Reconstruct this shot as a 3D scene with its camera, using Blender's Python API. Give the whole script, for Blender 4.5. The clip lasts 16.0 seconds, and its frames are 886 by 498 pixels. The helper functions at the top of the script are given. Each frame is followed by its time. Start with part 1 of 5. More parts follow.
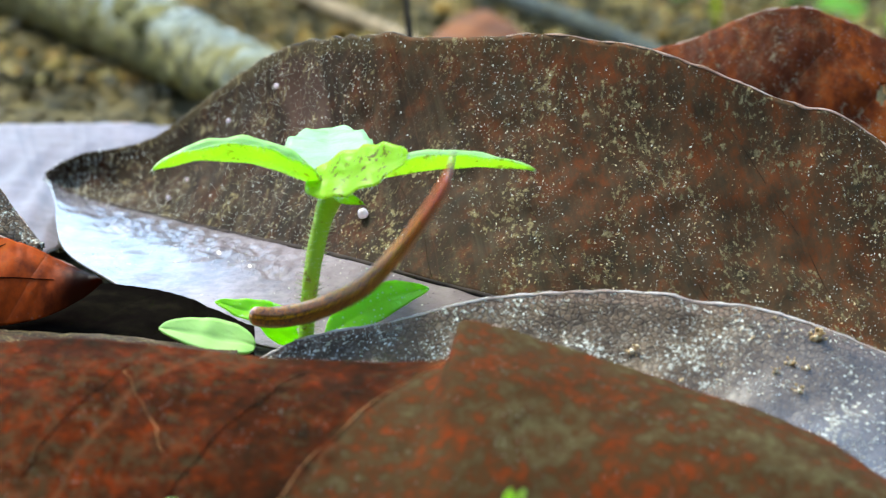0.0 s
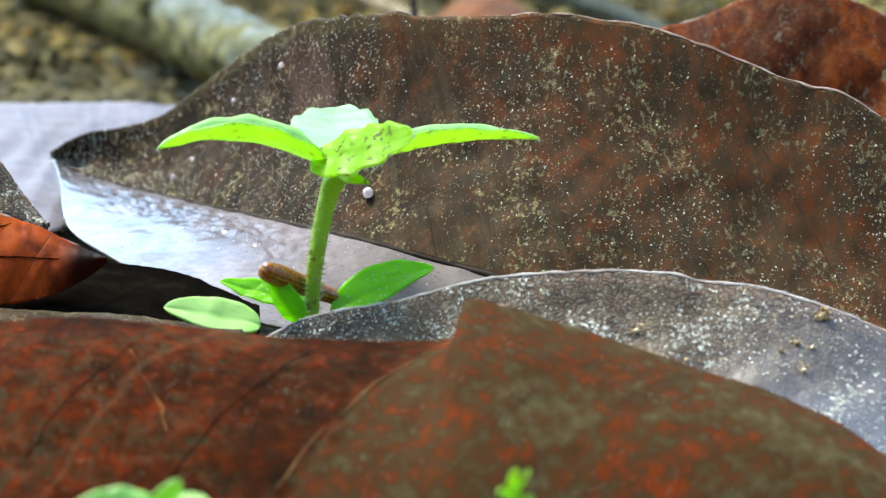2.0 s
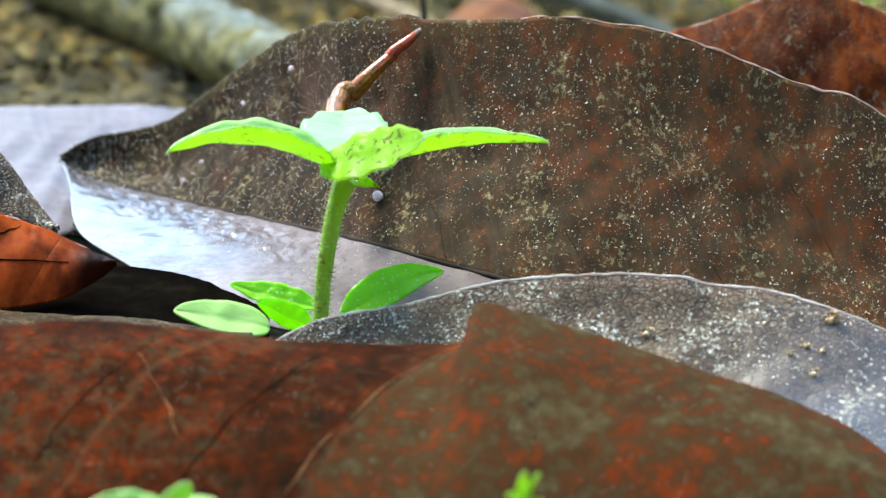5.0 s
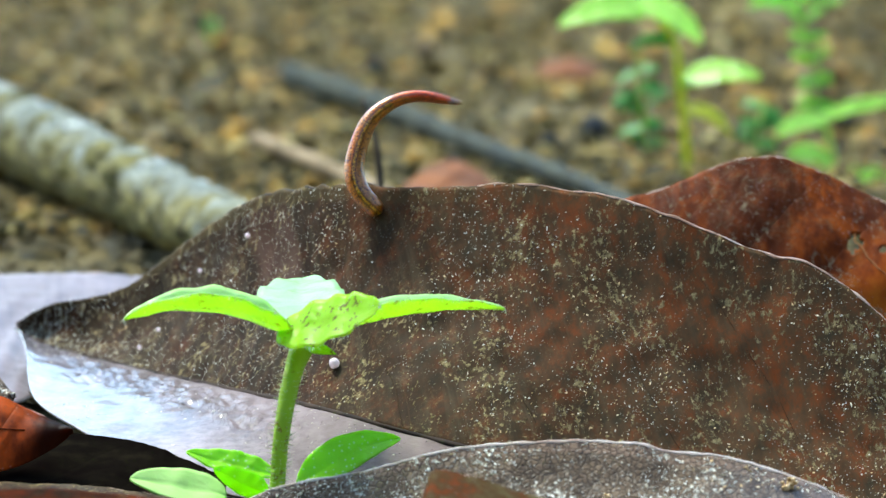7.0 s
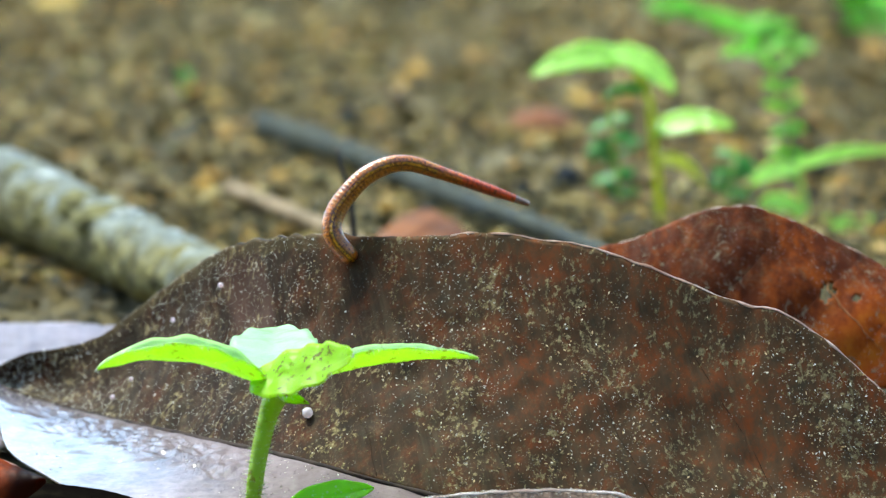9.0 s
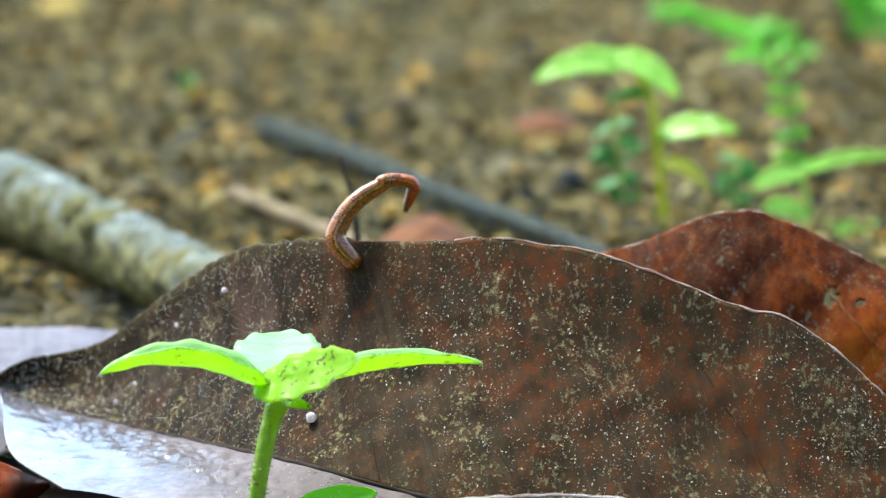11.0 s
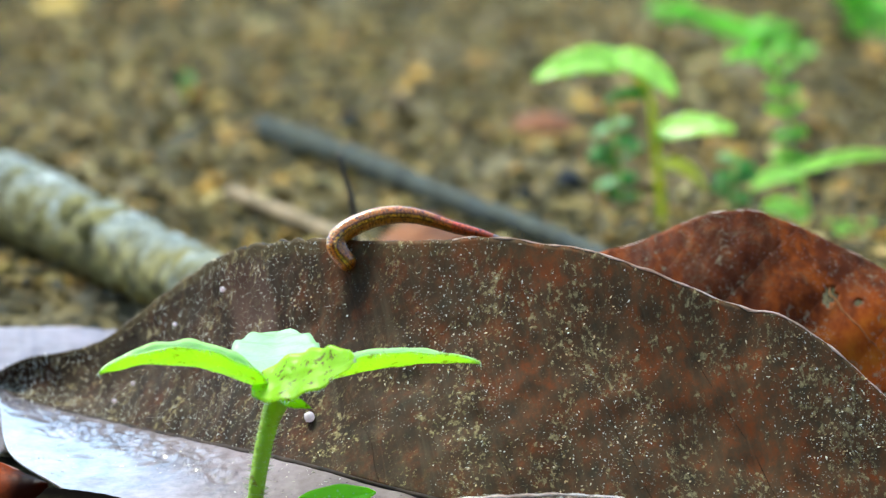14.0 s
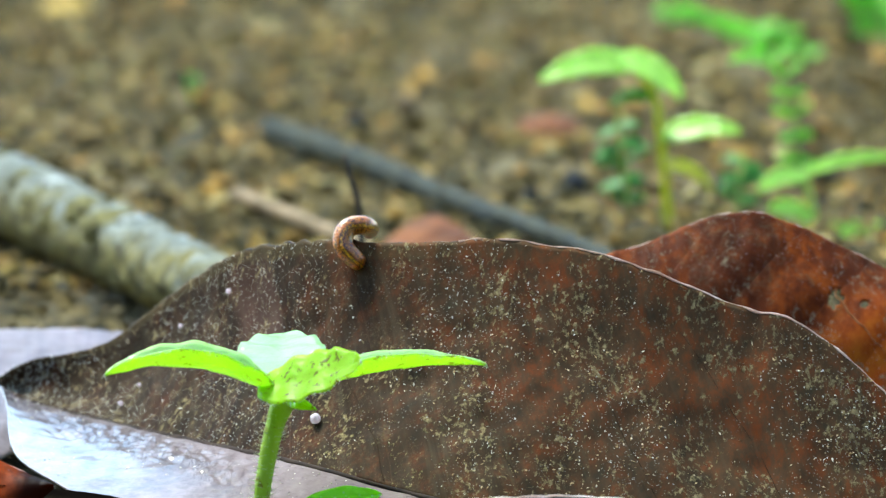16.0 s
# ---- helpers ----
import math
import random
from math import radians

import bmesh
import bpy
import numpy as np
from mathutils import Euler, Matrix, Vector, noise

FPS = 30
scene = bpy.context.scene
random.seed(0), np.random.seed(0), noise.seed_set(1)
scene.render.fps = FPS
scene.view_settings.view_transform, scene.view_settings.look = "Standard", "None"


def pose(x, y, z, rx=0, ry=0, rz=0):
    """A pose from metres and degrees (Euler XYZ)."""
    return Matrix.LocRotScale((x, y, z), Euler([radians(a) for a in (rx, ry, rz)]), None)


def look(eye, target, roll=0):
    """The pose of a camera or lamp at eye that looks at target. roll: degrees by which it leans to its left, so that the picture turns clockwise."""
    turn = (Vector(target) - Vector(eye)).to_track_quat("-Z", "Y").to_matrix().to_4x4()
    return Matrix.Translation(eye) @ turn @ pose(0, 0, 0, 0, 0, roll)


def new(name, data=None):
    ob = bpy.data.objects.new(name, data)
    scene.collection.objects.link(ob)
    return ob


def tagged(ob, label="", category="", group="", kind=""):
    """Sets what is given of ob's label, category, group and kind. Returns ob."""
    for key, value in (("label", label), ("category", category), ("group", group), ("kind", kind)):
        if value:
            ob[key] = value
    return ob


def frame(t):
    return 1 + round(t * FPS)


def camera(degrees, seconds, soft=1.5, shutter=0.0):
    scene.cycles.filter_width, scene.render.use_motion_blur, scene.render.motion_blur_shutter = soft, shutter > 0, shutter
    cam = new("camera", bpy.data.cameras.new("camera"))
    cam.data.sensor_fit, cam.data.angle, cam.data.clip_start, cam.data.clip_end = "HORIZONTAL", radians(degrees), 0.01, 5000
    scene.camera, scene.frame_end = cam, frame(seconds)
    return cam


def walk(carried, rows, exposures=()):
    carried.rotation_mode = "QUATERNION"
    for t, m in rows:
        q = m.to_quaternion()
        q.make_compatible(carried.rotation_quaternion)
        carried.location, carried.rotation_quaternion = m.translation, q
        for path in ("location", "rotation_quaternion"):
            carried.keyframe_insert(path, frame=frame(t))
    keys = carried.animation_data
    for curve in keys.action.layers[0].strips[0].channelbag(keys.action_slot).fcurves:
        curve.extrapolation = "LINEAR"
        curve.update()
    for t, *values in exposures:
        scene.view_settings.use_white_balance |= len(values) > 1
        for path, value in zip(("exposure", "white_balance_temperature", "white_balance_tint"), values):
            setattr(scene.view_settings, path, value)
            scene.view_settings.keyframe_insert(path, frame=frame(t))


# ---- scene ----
# A land leech on a seedling among fallen leaves on a forest floor. Sizes below are in millimetres, scaled by MM.
MM = 0.001
cam = camera(11.94, 16.0, soft=1.3, shutter=0.3)
cam.data.dof.use_dof = True
cam.data.dof.focus_distance = 0.595
cam.data.dof.aperture_fstop = 34.0
# seconds, yaw, pitch in degrees: a camera on a tripod head that pans and tilts
ROWS = [
    (0, 0.000, -9.000),
    (0.5, 0.011, -9.024),
    (1, 0.035, -9.176),
    (1.5, 0.047, -9.222),
    (2, 0.070, -9.281),
    (2.5, 0.117, -9.339),
    (3, 0.152, -9.392),
    (5.3, 0.202, -9.164),
    (5.5, 0.193, -9.070),
    (6, -0.017, -8.240),
    (6.5, -0.234, -7.456),
    (7, -0.391, -6.976),
    (7.5, -0.714, -6.672),
    (8, -0.790, -6.450),
    (8.5, -0.765, -6.333),
    (9, -0.755, -6.309),
    (11.5, -0.702, -6.193),
    (12, -0.725, -6.146),
    (12.5, -0.719, -6.146),
    (13, -0.696, -6.181),
    (13.5, -0.714, -6.228),
    (14, -0.730, -6.251),
    (14.5, -0.730, -6.257),
    (15, -0.702, -6.239),
    (15.5, -0.684, -6.216),
    (16, -0.649, -6.228),
]
EXPOSURE = 1.7
EYE = (0.0, -0.564, 0.1017)
walk(cam, [(t, pose(*EYE, 90 + pitch, 0, yaw)) for t, yaw, pitch in ROWS],
     [(0, EXPOSURE, 6200, -2), (16, EXPOSURE, 6200, -2)])

# ---- light ----
SUN_ELEVATION, SUN_AZIMUTH = 58.0, -42.0      # azimuth from straight ahead, to the right positive
world = bpy.data.worlds.new("forest_sky")
scene.world = world
world.use_nodes = True
sky = world.node_tree.nodes.new("ShaderNodeTexSky")
sky.sky_type = "NISHITA"
sky.sun_disc = False
sky.sun_elevation = radians(SUN_ELEVATION)
sky.sun_rotation = radians(SUN_AZIMUTH)
world.node_tree.links.new(sky.outputs[0], world.node_tree.nodes["Background"].inputs[0])
world.node_tree.nodes["Background"].inputs[1].default_value = 0.15
sun = new("sun", bpy.data.lights.new("sun", "SUN"))
sun.data.energy = 2.2
sun.data.angle = radians(13)
sun.data.color = (1.0, 0.95, 0.86)
sd = Vector((math.sin(radians(SUN_AZIMUTH)) * math.cos(radians(SUN_ELEVATION)), math.cos(radians(SUN_AZIMUTH)) * math.cos(radians(SUN_ELEVATION)), math.sin(radians(SUN_ELEVATION))))
sun.matrix_world = look(sd * 5, (0, 0, 0))


# ---- materials ----
class Nodes:
    """A small builder for node materials."""

    def __init__(self, name):
        self.m = bpy.data.materials.new(name)
        self.m.use_nodes = True
        self.t = self.m.node_tree
        self.b = self.t.nodes["Principled BSDF"]
        self.coord = self.t.nodes.new("ShaderNodeTexCoord").outputs["Object"]

    def put(self, kind, **inputs):
        n = self.t.nodes.new(kind)
        for key, value in inputs.items():
            self.set(n.inputs[key.replace("_", " ")], value)
        return n

    def set(self, socket, value):
        if isinstance(value, bpy.types.NodeSocket):
            self.t.links.new(value, socket)
        else:
            socket.default_value = value

    def noise(self, scale, detail=4.0, rough=0.55, at=None, distortion=0.0):
        return self.put("ShaderNodeTexNoise", Vector=at or self.coord, Scale=scale, Detail=detail, Roughness=rough, Distortion=distortion).outputs["Fac"]

    def cells(self, scale, feature="F1", at=None, out="Distance"):
        n = self.put("ShaderNodeTexVoronoi", Vector=at or self.coord, Scale=scale)
        n.feature = feature
        return n.outputs[out]

    def ramp(self, fac, *stops):
        n = self.put("ShaderNodeValToRGB", Fac=fac)
        e = n.color_ramp.elements
        while len(e) < len(stops):
            e.new(0.5)
        for el, (p, c) in zip(e, stops):
            el.position = p
            el.color = (*c, 1) if isinstance(c, tuple) else (c, c, c, 1)
        return n.outputs["Color"]

    def mix(self, fac, a, b):
        n = self.t.nodes.new("ShaderNodeMix")
        n.data_type = "RGBA"
        for s, v in ((n.inputs[0], fac), (n.inputs[6], a), (n.inputs[7], b)):
            self.set(s, (*v, 1) if isinstance(v, tuple) else v)
        return n.outputs[2]

    def math(self, op, a, b=0.0):
        n = self.t.nodes.new("ShaderNodeMath")
        n.operation = op
        self.set(n.inputs[0], a)
        self.set(n.inputs[1], b)
        return n.outputs[0]

    def bump(self, height, distance, strength=1.0, normal=None):
        n = self.put("ShaderNodeBump", Height=height, Distance=distance, Strength=strength)
        if normal:
            self.set(n.inputs["Normal"], normal)
        return n.outputs["Normal"]

    def done(self, color, rough, normal=None, **inputs):
        self.set(self.b.inputs["Base Color"], (*color, 1) if isinstance(color, tuple) else color)
        self.set(self.b.inputs["Roughness"], rough)
        if normal:
            self.set(self.b.inputs["Normal"], normal)
        for key, value in inputs.items():
            self.set(self.b.inputs[key.replace("_", " ")], value)
        return self.m

    def let_through(self, color, share):
        """Adds light that passes through a thin leaf."""
        tr = self.put("ShaderNodeBsdfTranslucent")
        self.set(tr.inputs["Color"], (*color, 1) if isinstance(color, tuple) else color)
        mixed = self.t.nodes.new("ShaderNodeMixShader")
        mixed.inputs[0].default_value = share
        self.t.links.new(self.b.outputs[0], mixed.inputs[1])
        self.t.links.new(tr.outputs[0], mixed.inputs[2])
        self.t.links.new(mixed.outputs[0], self.t.nodes["Material Output"].inputs["Surface"])
        return self.m


def dead_leaf_material(name, dark, mid, bright, specks=0.5, lichen=0.4, rough=0.5, share=0.12, vein=(0.2, 0.11, 0.06), cells=0.0, ior=1.5, vein_share=0.15, relief_mm=0.1, spec=0.5, speck_scale=1300.0, film_at=0.27, film_color=(0.2, 0.165, 0.08), gloss_range=0.3, film_grain=1900.0, vein_relief=0.5, stretch=0.45, film_width=0.07, coat=0.0, border=0.0, border_color=(0.1, 0.08, 0.035), crust=0.0, crust_color=(0.3, 0.25, 0.14), crust_at=0.5, dull=None, crust_scale=1300.0, patchy=0.62, deep=1.0, coat_ior=1.5, coat_rough=0.2, wet=None, dull_noise=1.5, streaks=0.0, streak_color=(0.075, 0.06, 0.032), lit_patch=None, crust_edge=0.03):
    """Wet, decaying leaf: blotched browns, side veins, pale mineral specks, fine cell relief."""
    n = Nodes(name)
    uv = n.t.nodes.new("ShaderNodeUVMap").outputs["UV"]
    split = n.put("ShaderNodeSeparateXYZ", Vector=uv)
    lean = n.put("ShaderNodeMapping", Vector=n.coord, Rotation=(0, radians(24), 0), Scale=(1, deep, stretch)).outputs[0]
    big, fine = n.noise(70, 5, 0.6, lean, 0.4), n.noise(420, 5, 0.7, lean)
    blotch = n.math("ADD", n.math("MULTIPLY", big, patchy), n.math("MULTIPLY", fine, 1.0 - patchy))
    color = n.ramp(blotch, (0.36, dark), (0.5, mid), (0.64, bright))
    phase = n.math("ABSOLUTE", n.math("SUBTRACT", n.math("FRACT", n.math("ADD", split.outputs[0], n.math("MULTIPLY", n.noise(60, 2), 0.25))), 0.5))
    veins = n.ramp(phase, (0.0, 1.0), (0.028, 0.0))
    color = n.mix(n.math("MULTIPLY", veins, vein_share), color, vein)
    # greyish film of algae and soil in patches that run down the blade
    film = n.ramp(n.math("MULTIPLY", n.noise(film_grain, 4, 0.8, lean if deep < 1 else None), n.noise(film_grain / 9, 6, 0.75, lean)), (film_at, 0.0), (film_at + film_width, 1.0))
    color = n.mix(n.math("MULTIPLY", film, lichen), color, film_color)
    if border:
        edge = n.math("ADD", split.outputs[1], n.math("MULTIPLY", n.math("SUBTRACT", n.noise(130, 3), 0.5), 0.05))
        color = n.mix(n.math("MULTIPLY", n.ramp(edge, (0.93, 0.0), (0.945, 1.0)), border), color, border_color)
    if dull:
        # the blade takes another tone towards its base
        start, end, end_tone, end_tone_share = dull
        toned = n.ramp(n.math("DIVIDE", n.math("ADD", split.outputs[0], n.math("MULTIPLY", n.noise(90, 4), dull_noise)), 24.0), (start / 24, 0.0), (end / 24, 1.0))
        if isinstance(end_tone[0], tuple):
            end_tone = n.ramp(blotch, (0.36, end_tone[0]), (0.5, end_tone[1]), (0.64, end_tone[2]))
        color = n.mix(n.math("MULTIPLY", toned, end_tone_share), color, end_tone)
    if streaks:
        # dried silt that has run down along the veins
        run = n.put("ShaderNodeCombineXYZ", X=n.math("MULTIPLY", split.outputs[0], 5.0), Y=n.math("MULTIPLY", split.outputs[1], 2.2)).outputs[0]
        silt = n.ramp(n.noise(1.0, 7, 0.72, run, 0.6), (0.47, 0.0), (0.66, 1.0))
        color = n.mix(n.math("MULTIPLY", silt, streaks), color, streak_color)
    if lit_patch:
        # a field between two side veins, painted lighter and reddish as if catching light
        first, last, low, high, tone_color, share_of = lit_patch
        u = n.math("ADD", split.outputs[0], n.math("MULTIPLY", n.math("SUBTRACT", n.noise(50, 2), 0.5), 0.3))
        field = n.math("MULTIPLY", n.ramp(n.math("DIVIDE", u, 24.0), (first / 24, 0.0), ((first + 0.3) / 24, 1.0), ((last - 0.06) / 24, 1.0), (last / 24, 0.0)),
                       n.ramp(split.outputs[1], (low, 0.0), (low + 0.15, 1.0), (high - 0.12, 1.0), (high, 0.0)))
        color = n.mix(n.math("MULTIPLY", field, share_of), color, tone_color)
    crumbs = 0.0
    if crust:
        # crumbly soil and lichen in clusters with broken edges
        clump = n.ramp(n.noise(120, 3, 0.6, lean), (crust_at - 0.06, 0.0), (crust_at + 0.14, 0.13))
        broken = n.math("ADD", n.noise(crust_scale, 5, 0.68, lean), clump)
        crumbs = n.ramp(broken, (0.65, 0.0), (0.655 + crust_edge, 1.0))
        tone = n.ramp(n.noise(2100, 3, 0.7), (0.35, 0.0), (0.65, 1.0))
        shade = n.mix(tone, tuple(c * 0.5 for c in crust_color), tuple(min(1.0, c * 1.5) for c in crust_color))
        color = n.mix(n.math("MULTIPLY", crumbs, crust), color, shade)
    grains = n.put("ShaderNodeTexVoronoi", Vector=n.coord, Scale=speck_scale)
    keep = n.ramp(grains.outputs["Color"], (0.5, 0.0), (0.53, 1.0))
    near = n.ramp(grains.outputs["Distance"], (0.16, 1.0), (0.3, 0.0))
    cluster = n.ramp(n.noise(110, 4, 0.7), (0.46, 0.0), (0.62, 1.0))
    speck = n.math("MULTIPLY", n.math("MULTIPLY", keep, near), cluster)
    color = n.mix(n.math("MULTIPLY", speck, specks), color, (0.62, 0.56, 0.46))
    relief = n.math("MULTIPLY", fine, 0.7)
    if cells:
        net = n.cells(cells, "DISTANCE_TO_EDGE")
        plate = n.ramp(net, (0.0, 0.0), (0.15, 1.0))
        relief = n.math("ADD", relief, n.math("MULTIPLY", plate, 0.8))
        color = n.mix(n.math("MULTIPLY", n.math("SUBTRACT", 1.0, plate), 0.65), color, dark)
    relief = n.math("ADD", relief, n.math("MULTIPLY", speck, 1.2))
    relief = n.math("SUBTRACT", relief, n.math("MULTIPLY", veins, vein_relief))
    if crust:
        relief = n.math("ADD", relief, n.math("MULTIPLY", n.math("MULTIPLY", crumbs, n.noise(1700, 3, 0.7)), 2.0))
    normal = n.bump(relief, relief_mm * MM, 0.8)
    gloss = n.math("ADD", rough - gloss_range * 0.4, n.math("MULTIPLY", n.noise(160, 4), gloss_range))
    gloss = n.math("ADD", gloss, n.math("MULTIPLY", speck, 0.3))
    if crust:
        gloss = n.math("ADD", gloss, n.math("MULTIPLY", crumbs, 0.3))
        coat = n.math("MULTIPLY", n.math("SUBTRACT", 1.0, crumbs), coat)
    if wet:
        soaked = n.ramp(n.math("DIVIDE", n.math("ADD", split.outputs[0], n.noise(60, 3)), 24.0), (wet[0] / 24, 0.0), (wet[1] / 24, wet[2]))
        if crust:
            soaked = n.math("MULTIPLY", soaked, n.math("SUBTRACT", 1.0, crumbs))
        coat = n.math("ADD", coat, soaked)
        color = n.mix(n.math("MULTIPLY", soaked, 0.5), color, tuple(c * 0.6 for c in mid))
    n.done(color, gloss, normal, IOR=ior, Specular_IOR_Level=spec, Coat_Weight=coat, Coat_Roughness=coat_rough, Coat_IOR=coat_ior)
    return n.let_through(n.mix(0.5, color, (0.5, 0.12, 0.02)), share) if share else n.m


def wet_underside_material(name):
    """The wet, finely wrinkled underside of a leaf that mirrors the sky: a pinkish grey skin, crinkled in a band beside the midrib."""
    n = Nodes(name)
    split = n.put("ShaderNodeSeparateXYZ", Vector=n.t.nodes.new("ShaderNodeUVMap").outputs["UV"])
    u, v = split.outputs[0], split.outputs[1]
    along = n.put("ShaderNodeCombineXYZ", X=n.math("MULTIPLY", u, 1.1), Y=n.math("MULTIPLY", v, 14.0)).outputs[0]
    fine = n.noise(700, 4, 0.65)
    big = n.noise(75, 4, 0.6)
    color = n.ramp(n.math("ADD", n.math("MULTIPLY", big, 0.6), n.math("MULTIPLY", fine, 0.4)), (0.38, (0.085, 0.064, 0.066)), (0.5, (0.19, 0.148, 0.156)), (0.62, (0.3, 0.24, 0.25)))
    band = n.ramp(n.math("ADD", v, n.math("MULTIPLY", n.math("SUBTRACT", n.noise(70, 3, 0.6), 0.5), 0.35)), (0.52, 0.0), (0.66, 1.0), (0.82, 0.9), (0.97, 0.25))
    toned = n.ramp(n.math("DIVIDE", n.math("ADD", u, n.noise(80, 3)), 24.0), (0.28, 0.0), (0.42, 1.0))
    band = n.math("MULTIPLY", band, n.math("SUBTRACT", 1.0, toned))
    drawn = n.put("ShaderNodeMapping", Vector=n.coord, Rotation=(0, 0, radians(-28)), Scale=(1.0, 0.3, 1.0)).outputs[0]
    strokes = n.noise(430, 5, 0.7, drawn, 0.6)
    furrow = n.math("MULTIPLY", band, n.ramp(strokes, (0.44, 0.0), (0.56, 1.0)))
    lines = n.noise(0.8, 3, 0.5, n.put("ShaderNodeCombineXYZ", X=n.math("MULTIPLY", u, 0.25), Y=n.math("MULTIPLY", v, 22.0)).outputs[0])
    color = n.mix(n.math("MULTIPLY", furrow, 0.5), color, (0.05, 0.035, 0.035))
    # glare falling off towards the base end, put into colour as brown
    color = n.mix(n.ramp(n.math("DIVIDE", n.math("ADD", u, n.noise(80, 3)), 24.0), (0.35, 0.0), (0.5, 0.85)), color, (0.11, 0.072, 0.064))
    specks = n.ramp(n.cells(900), (0.1, 1.0), (0.17, 0.0))
    relief = n.math("ADD", n.math("MULTIPLY", fine, 0.35), n.math("MULTIPLY", lines, 0.4))
    relief = n.math("SUBTRACT", relief, n.math("MULTIPLY", furrow, 1.6))
    relief = n.math("ADD", relief, n.math("MULTIPLY", specks, 0.5))
    gloss = n.math("ADD", 0.24, n.math("MULTIPLY", n.noise(140, 4), 0.22))
    gloss = n.math("ADD", gloss, n.math("MULTIPLY", toned, 0.22))
    film = n.math("SUBTRACT", 1.0, n.math("MULTIPLY", toned, 0.9))
    return n.done(color, gloss, n.bump(relief, 0.0003, 0.9), IOR=1.45, Coat_Weight=film, Specular_IOR_Level=n.math("SUBTRACT", 0.5, n.math("MULTIPLY", toned, 0.38)), Coat_Roughness=0.14, Coat_IOR=1.5)


def green_leaf_material(name, base, through_color, share, rough=0.35, spots=0.0, speckle=0.0, quilted=0.9):
    """Live, thin, hairy leaf that lets light through."""
    n = Nodes(name)
    tone = n.noise(180, 4)
    color = n.mix(tone, tuple(c * 0.75 for c in base), tuple(min(1, c * 1.25) for c in base))
    clear = n.mix(tone, tuple(c * 0.85 for c in through_color), through_color)
    if spots:
        s = n.math("MULTIPLY", n.ramp(n.noise(850, 3, 0.65), (0.58, 0.0), (0.62, 1.0)), n.ramp(n.noise(160, 3), (0.44, 0.0), (0.52, 1.0)))
        color = n.mix(n.math("MULTIPLY", s, spots), color, (0.25, 0.18, 0.012))
        clear = n.mix(n.math("MULTIPLY", s, spots), clear, (0.22, 0.15, 0.008))
    if speckle:
        s = n.math("MULTIPLY", n.ramp(n.cells(1300), (0.14, 1.0), (0.28, 0.0)), n.ramp(n.noise(150, 3), (0.42, 0.0), (0.5, 1.0)))
        color = n.mix(n.math("MULTIPLY", s, speckle), color, (0.95, 0.98, 0.85))
    normal = n.bump(n.math("ADD", n.noise(900, 3), n.math("ADD", n.math("MULTIPLY", n.cells(450, "DISTANCE_TO_EDGE"), 1.2), n.math("MULTIPLY", n.noise(260, 3), 2.0))), 0.0002, quilted)
    n.done(color, rough, normal)
    return n.let_through(clear, share)


def bark_material(name, dark, pale, moss=0.0, scale=1.0, flank=0.0):
    n = Nodes(name)
    c = n.ramp(n.noise(90 * scale, 6, 0.7, distortion=0.5), (0.38, dark), (0.62, pale))
    if moss:
        c = n.mix(n.math("MULTIPLY", n.ramp(n.noise(60 * scale, 5, 0.6), (0.42, 0.0), (0.54, 1.0)), moss), c, (0.1, 0.095, 0.04))
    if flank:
        # moss and shade below the crown of a lying log, both painted by height
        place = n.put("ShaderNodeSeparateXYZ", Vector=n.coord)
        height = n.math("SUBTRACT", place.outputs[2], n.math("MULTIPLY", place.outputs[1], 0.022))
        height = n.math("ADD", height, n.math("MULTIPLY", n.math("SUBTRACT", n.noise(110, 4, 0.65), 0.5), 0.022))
        moss_and_shade = n.ramp(n.math("MULTIPLY", height, 50.0), (0.2, flank), (0.58, 0.0))
        c = n.mix(moss_and_shade, c, n.ramp(n.noise(240, 4, 0.7), (0.4, (0.045, 0.04, 0.012)), (0.62, (0.23, 0.2, 0.06))))
    return n.done(c, 0.8, n.bump(n.noise(300 * scale, 5, 0.7), 0.001, 0.8), Specular_IOR_Level=0.15)


def soil_material(name, island, damp=1.0):
    n = Nodes(name)
    if island:
        r = n.t.nodes.new("ShaderNodeNewGeometry").outputs["Random Per Island"]
        c = n.ramp(r, (0.0, (0.014, 0.012, 0.003)), (0.28, (0.05, 0.04, 0.007)), (0.5, (0.152, 0.112, 0.02)), (0.7, (0.38, 0.265, 0.052)),
                   (0.86, (0.52, 0.25, 0.026)), (0.94, (0.68, 0.55, 0.22)))
        c = n.mix(n.math("MULTIPLY", n.ramp(n.noise(16, 3), (0.4, 0.0), (0.62, 1.0)), 0.6), c, (0.085, 0.074, 0.024))
        c = n.mix(n.ramp(n.noise(150, 3, 0.6), (0.42, 0.5), (0.55, 0.0)), c, (0.025, 0.02, 0.007))
        # below 1, every crumb is mixed towards a dark olive
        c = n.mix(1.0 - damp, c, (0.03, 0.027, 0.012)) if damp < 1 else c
    else:
        c = n.ramp(n.math("ADD", n.math("MULTIPLY", n.noise(120, 6, 0.7, distortion=0.3), 0.6), n.math("MULTIPLY", n.noise(480, 4, 0.7), 0.4)), (0.36, (0.02, 0.016, 0.005)), (0.48, (0.085, 0.063, 0.016)), (0.6, (0.22, 0.165, 0.048)))
        c = n.mix(n.ramp(n.noise(7, 3), (0.4, 0.0), (0.7, 0.6)), c, (0.08, 0.07, 0.035))
    return n.done(c, 0.8, n.bump(n.noise(260, 5, 0.7), 0.002, 0.7), Specular_IOR_Level=0.25)


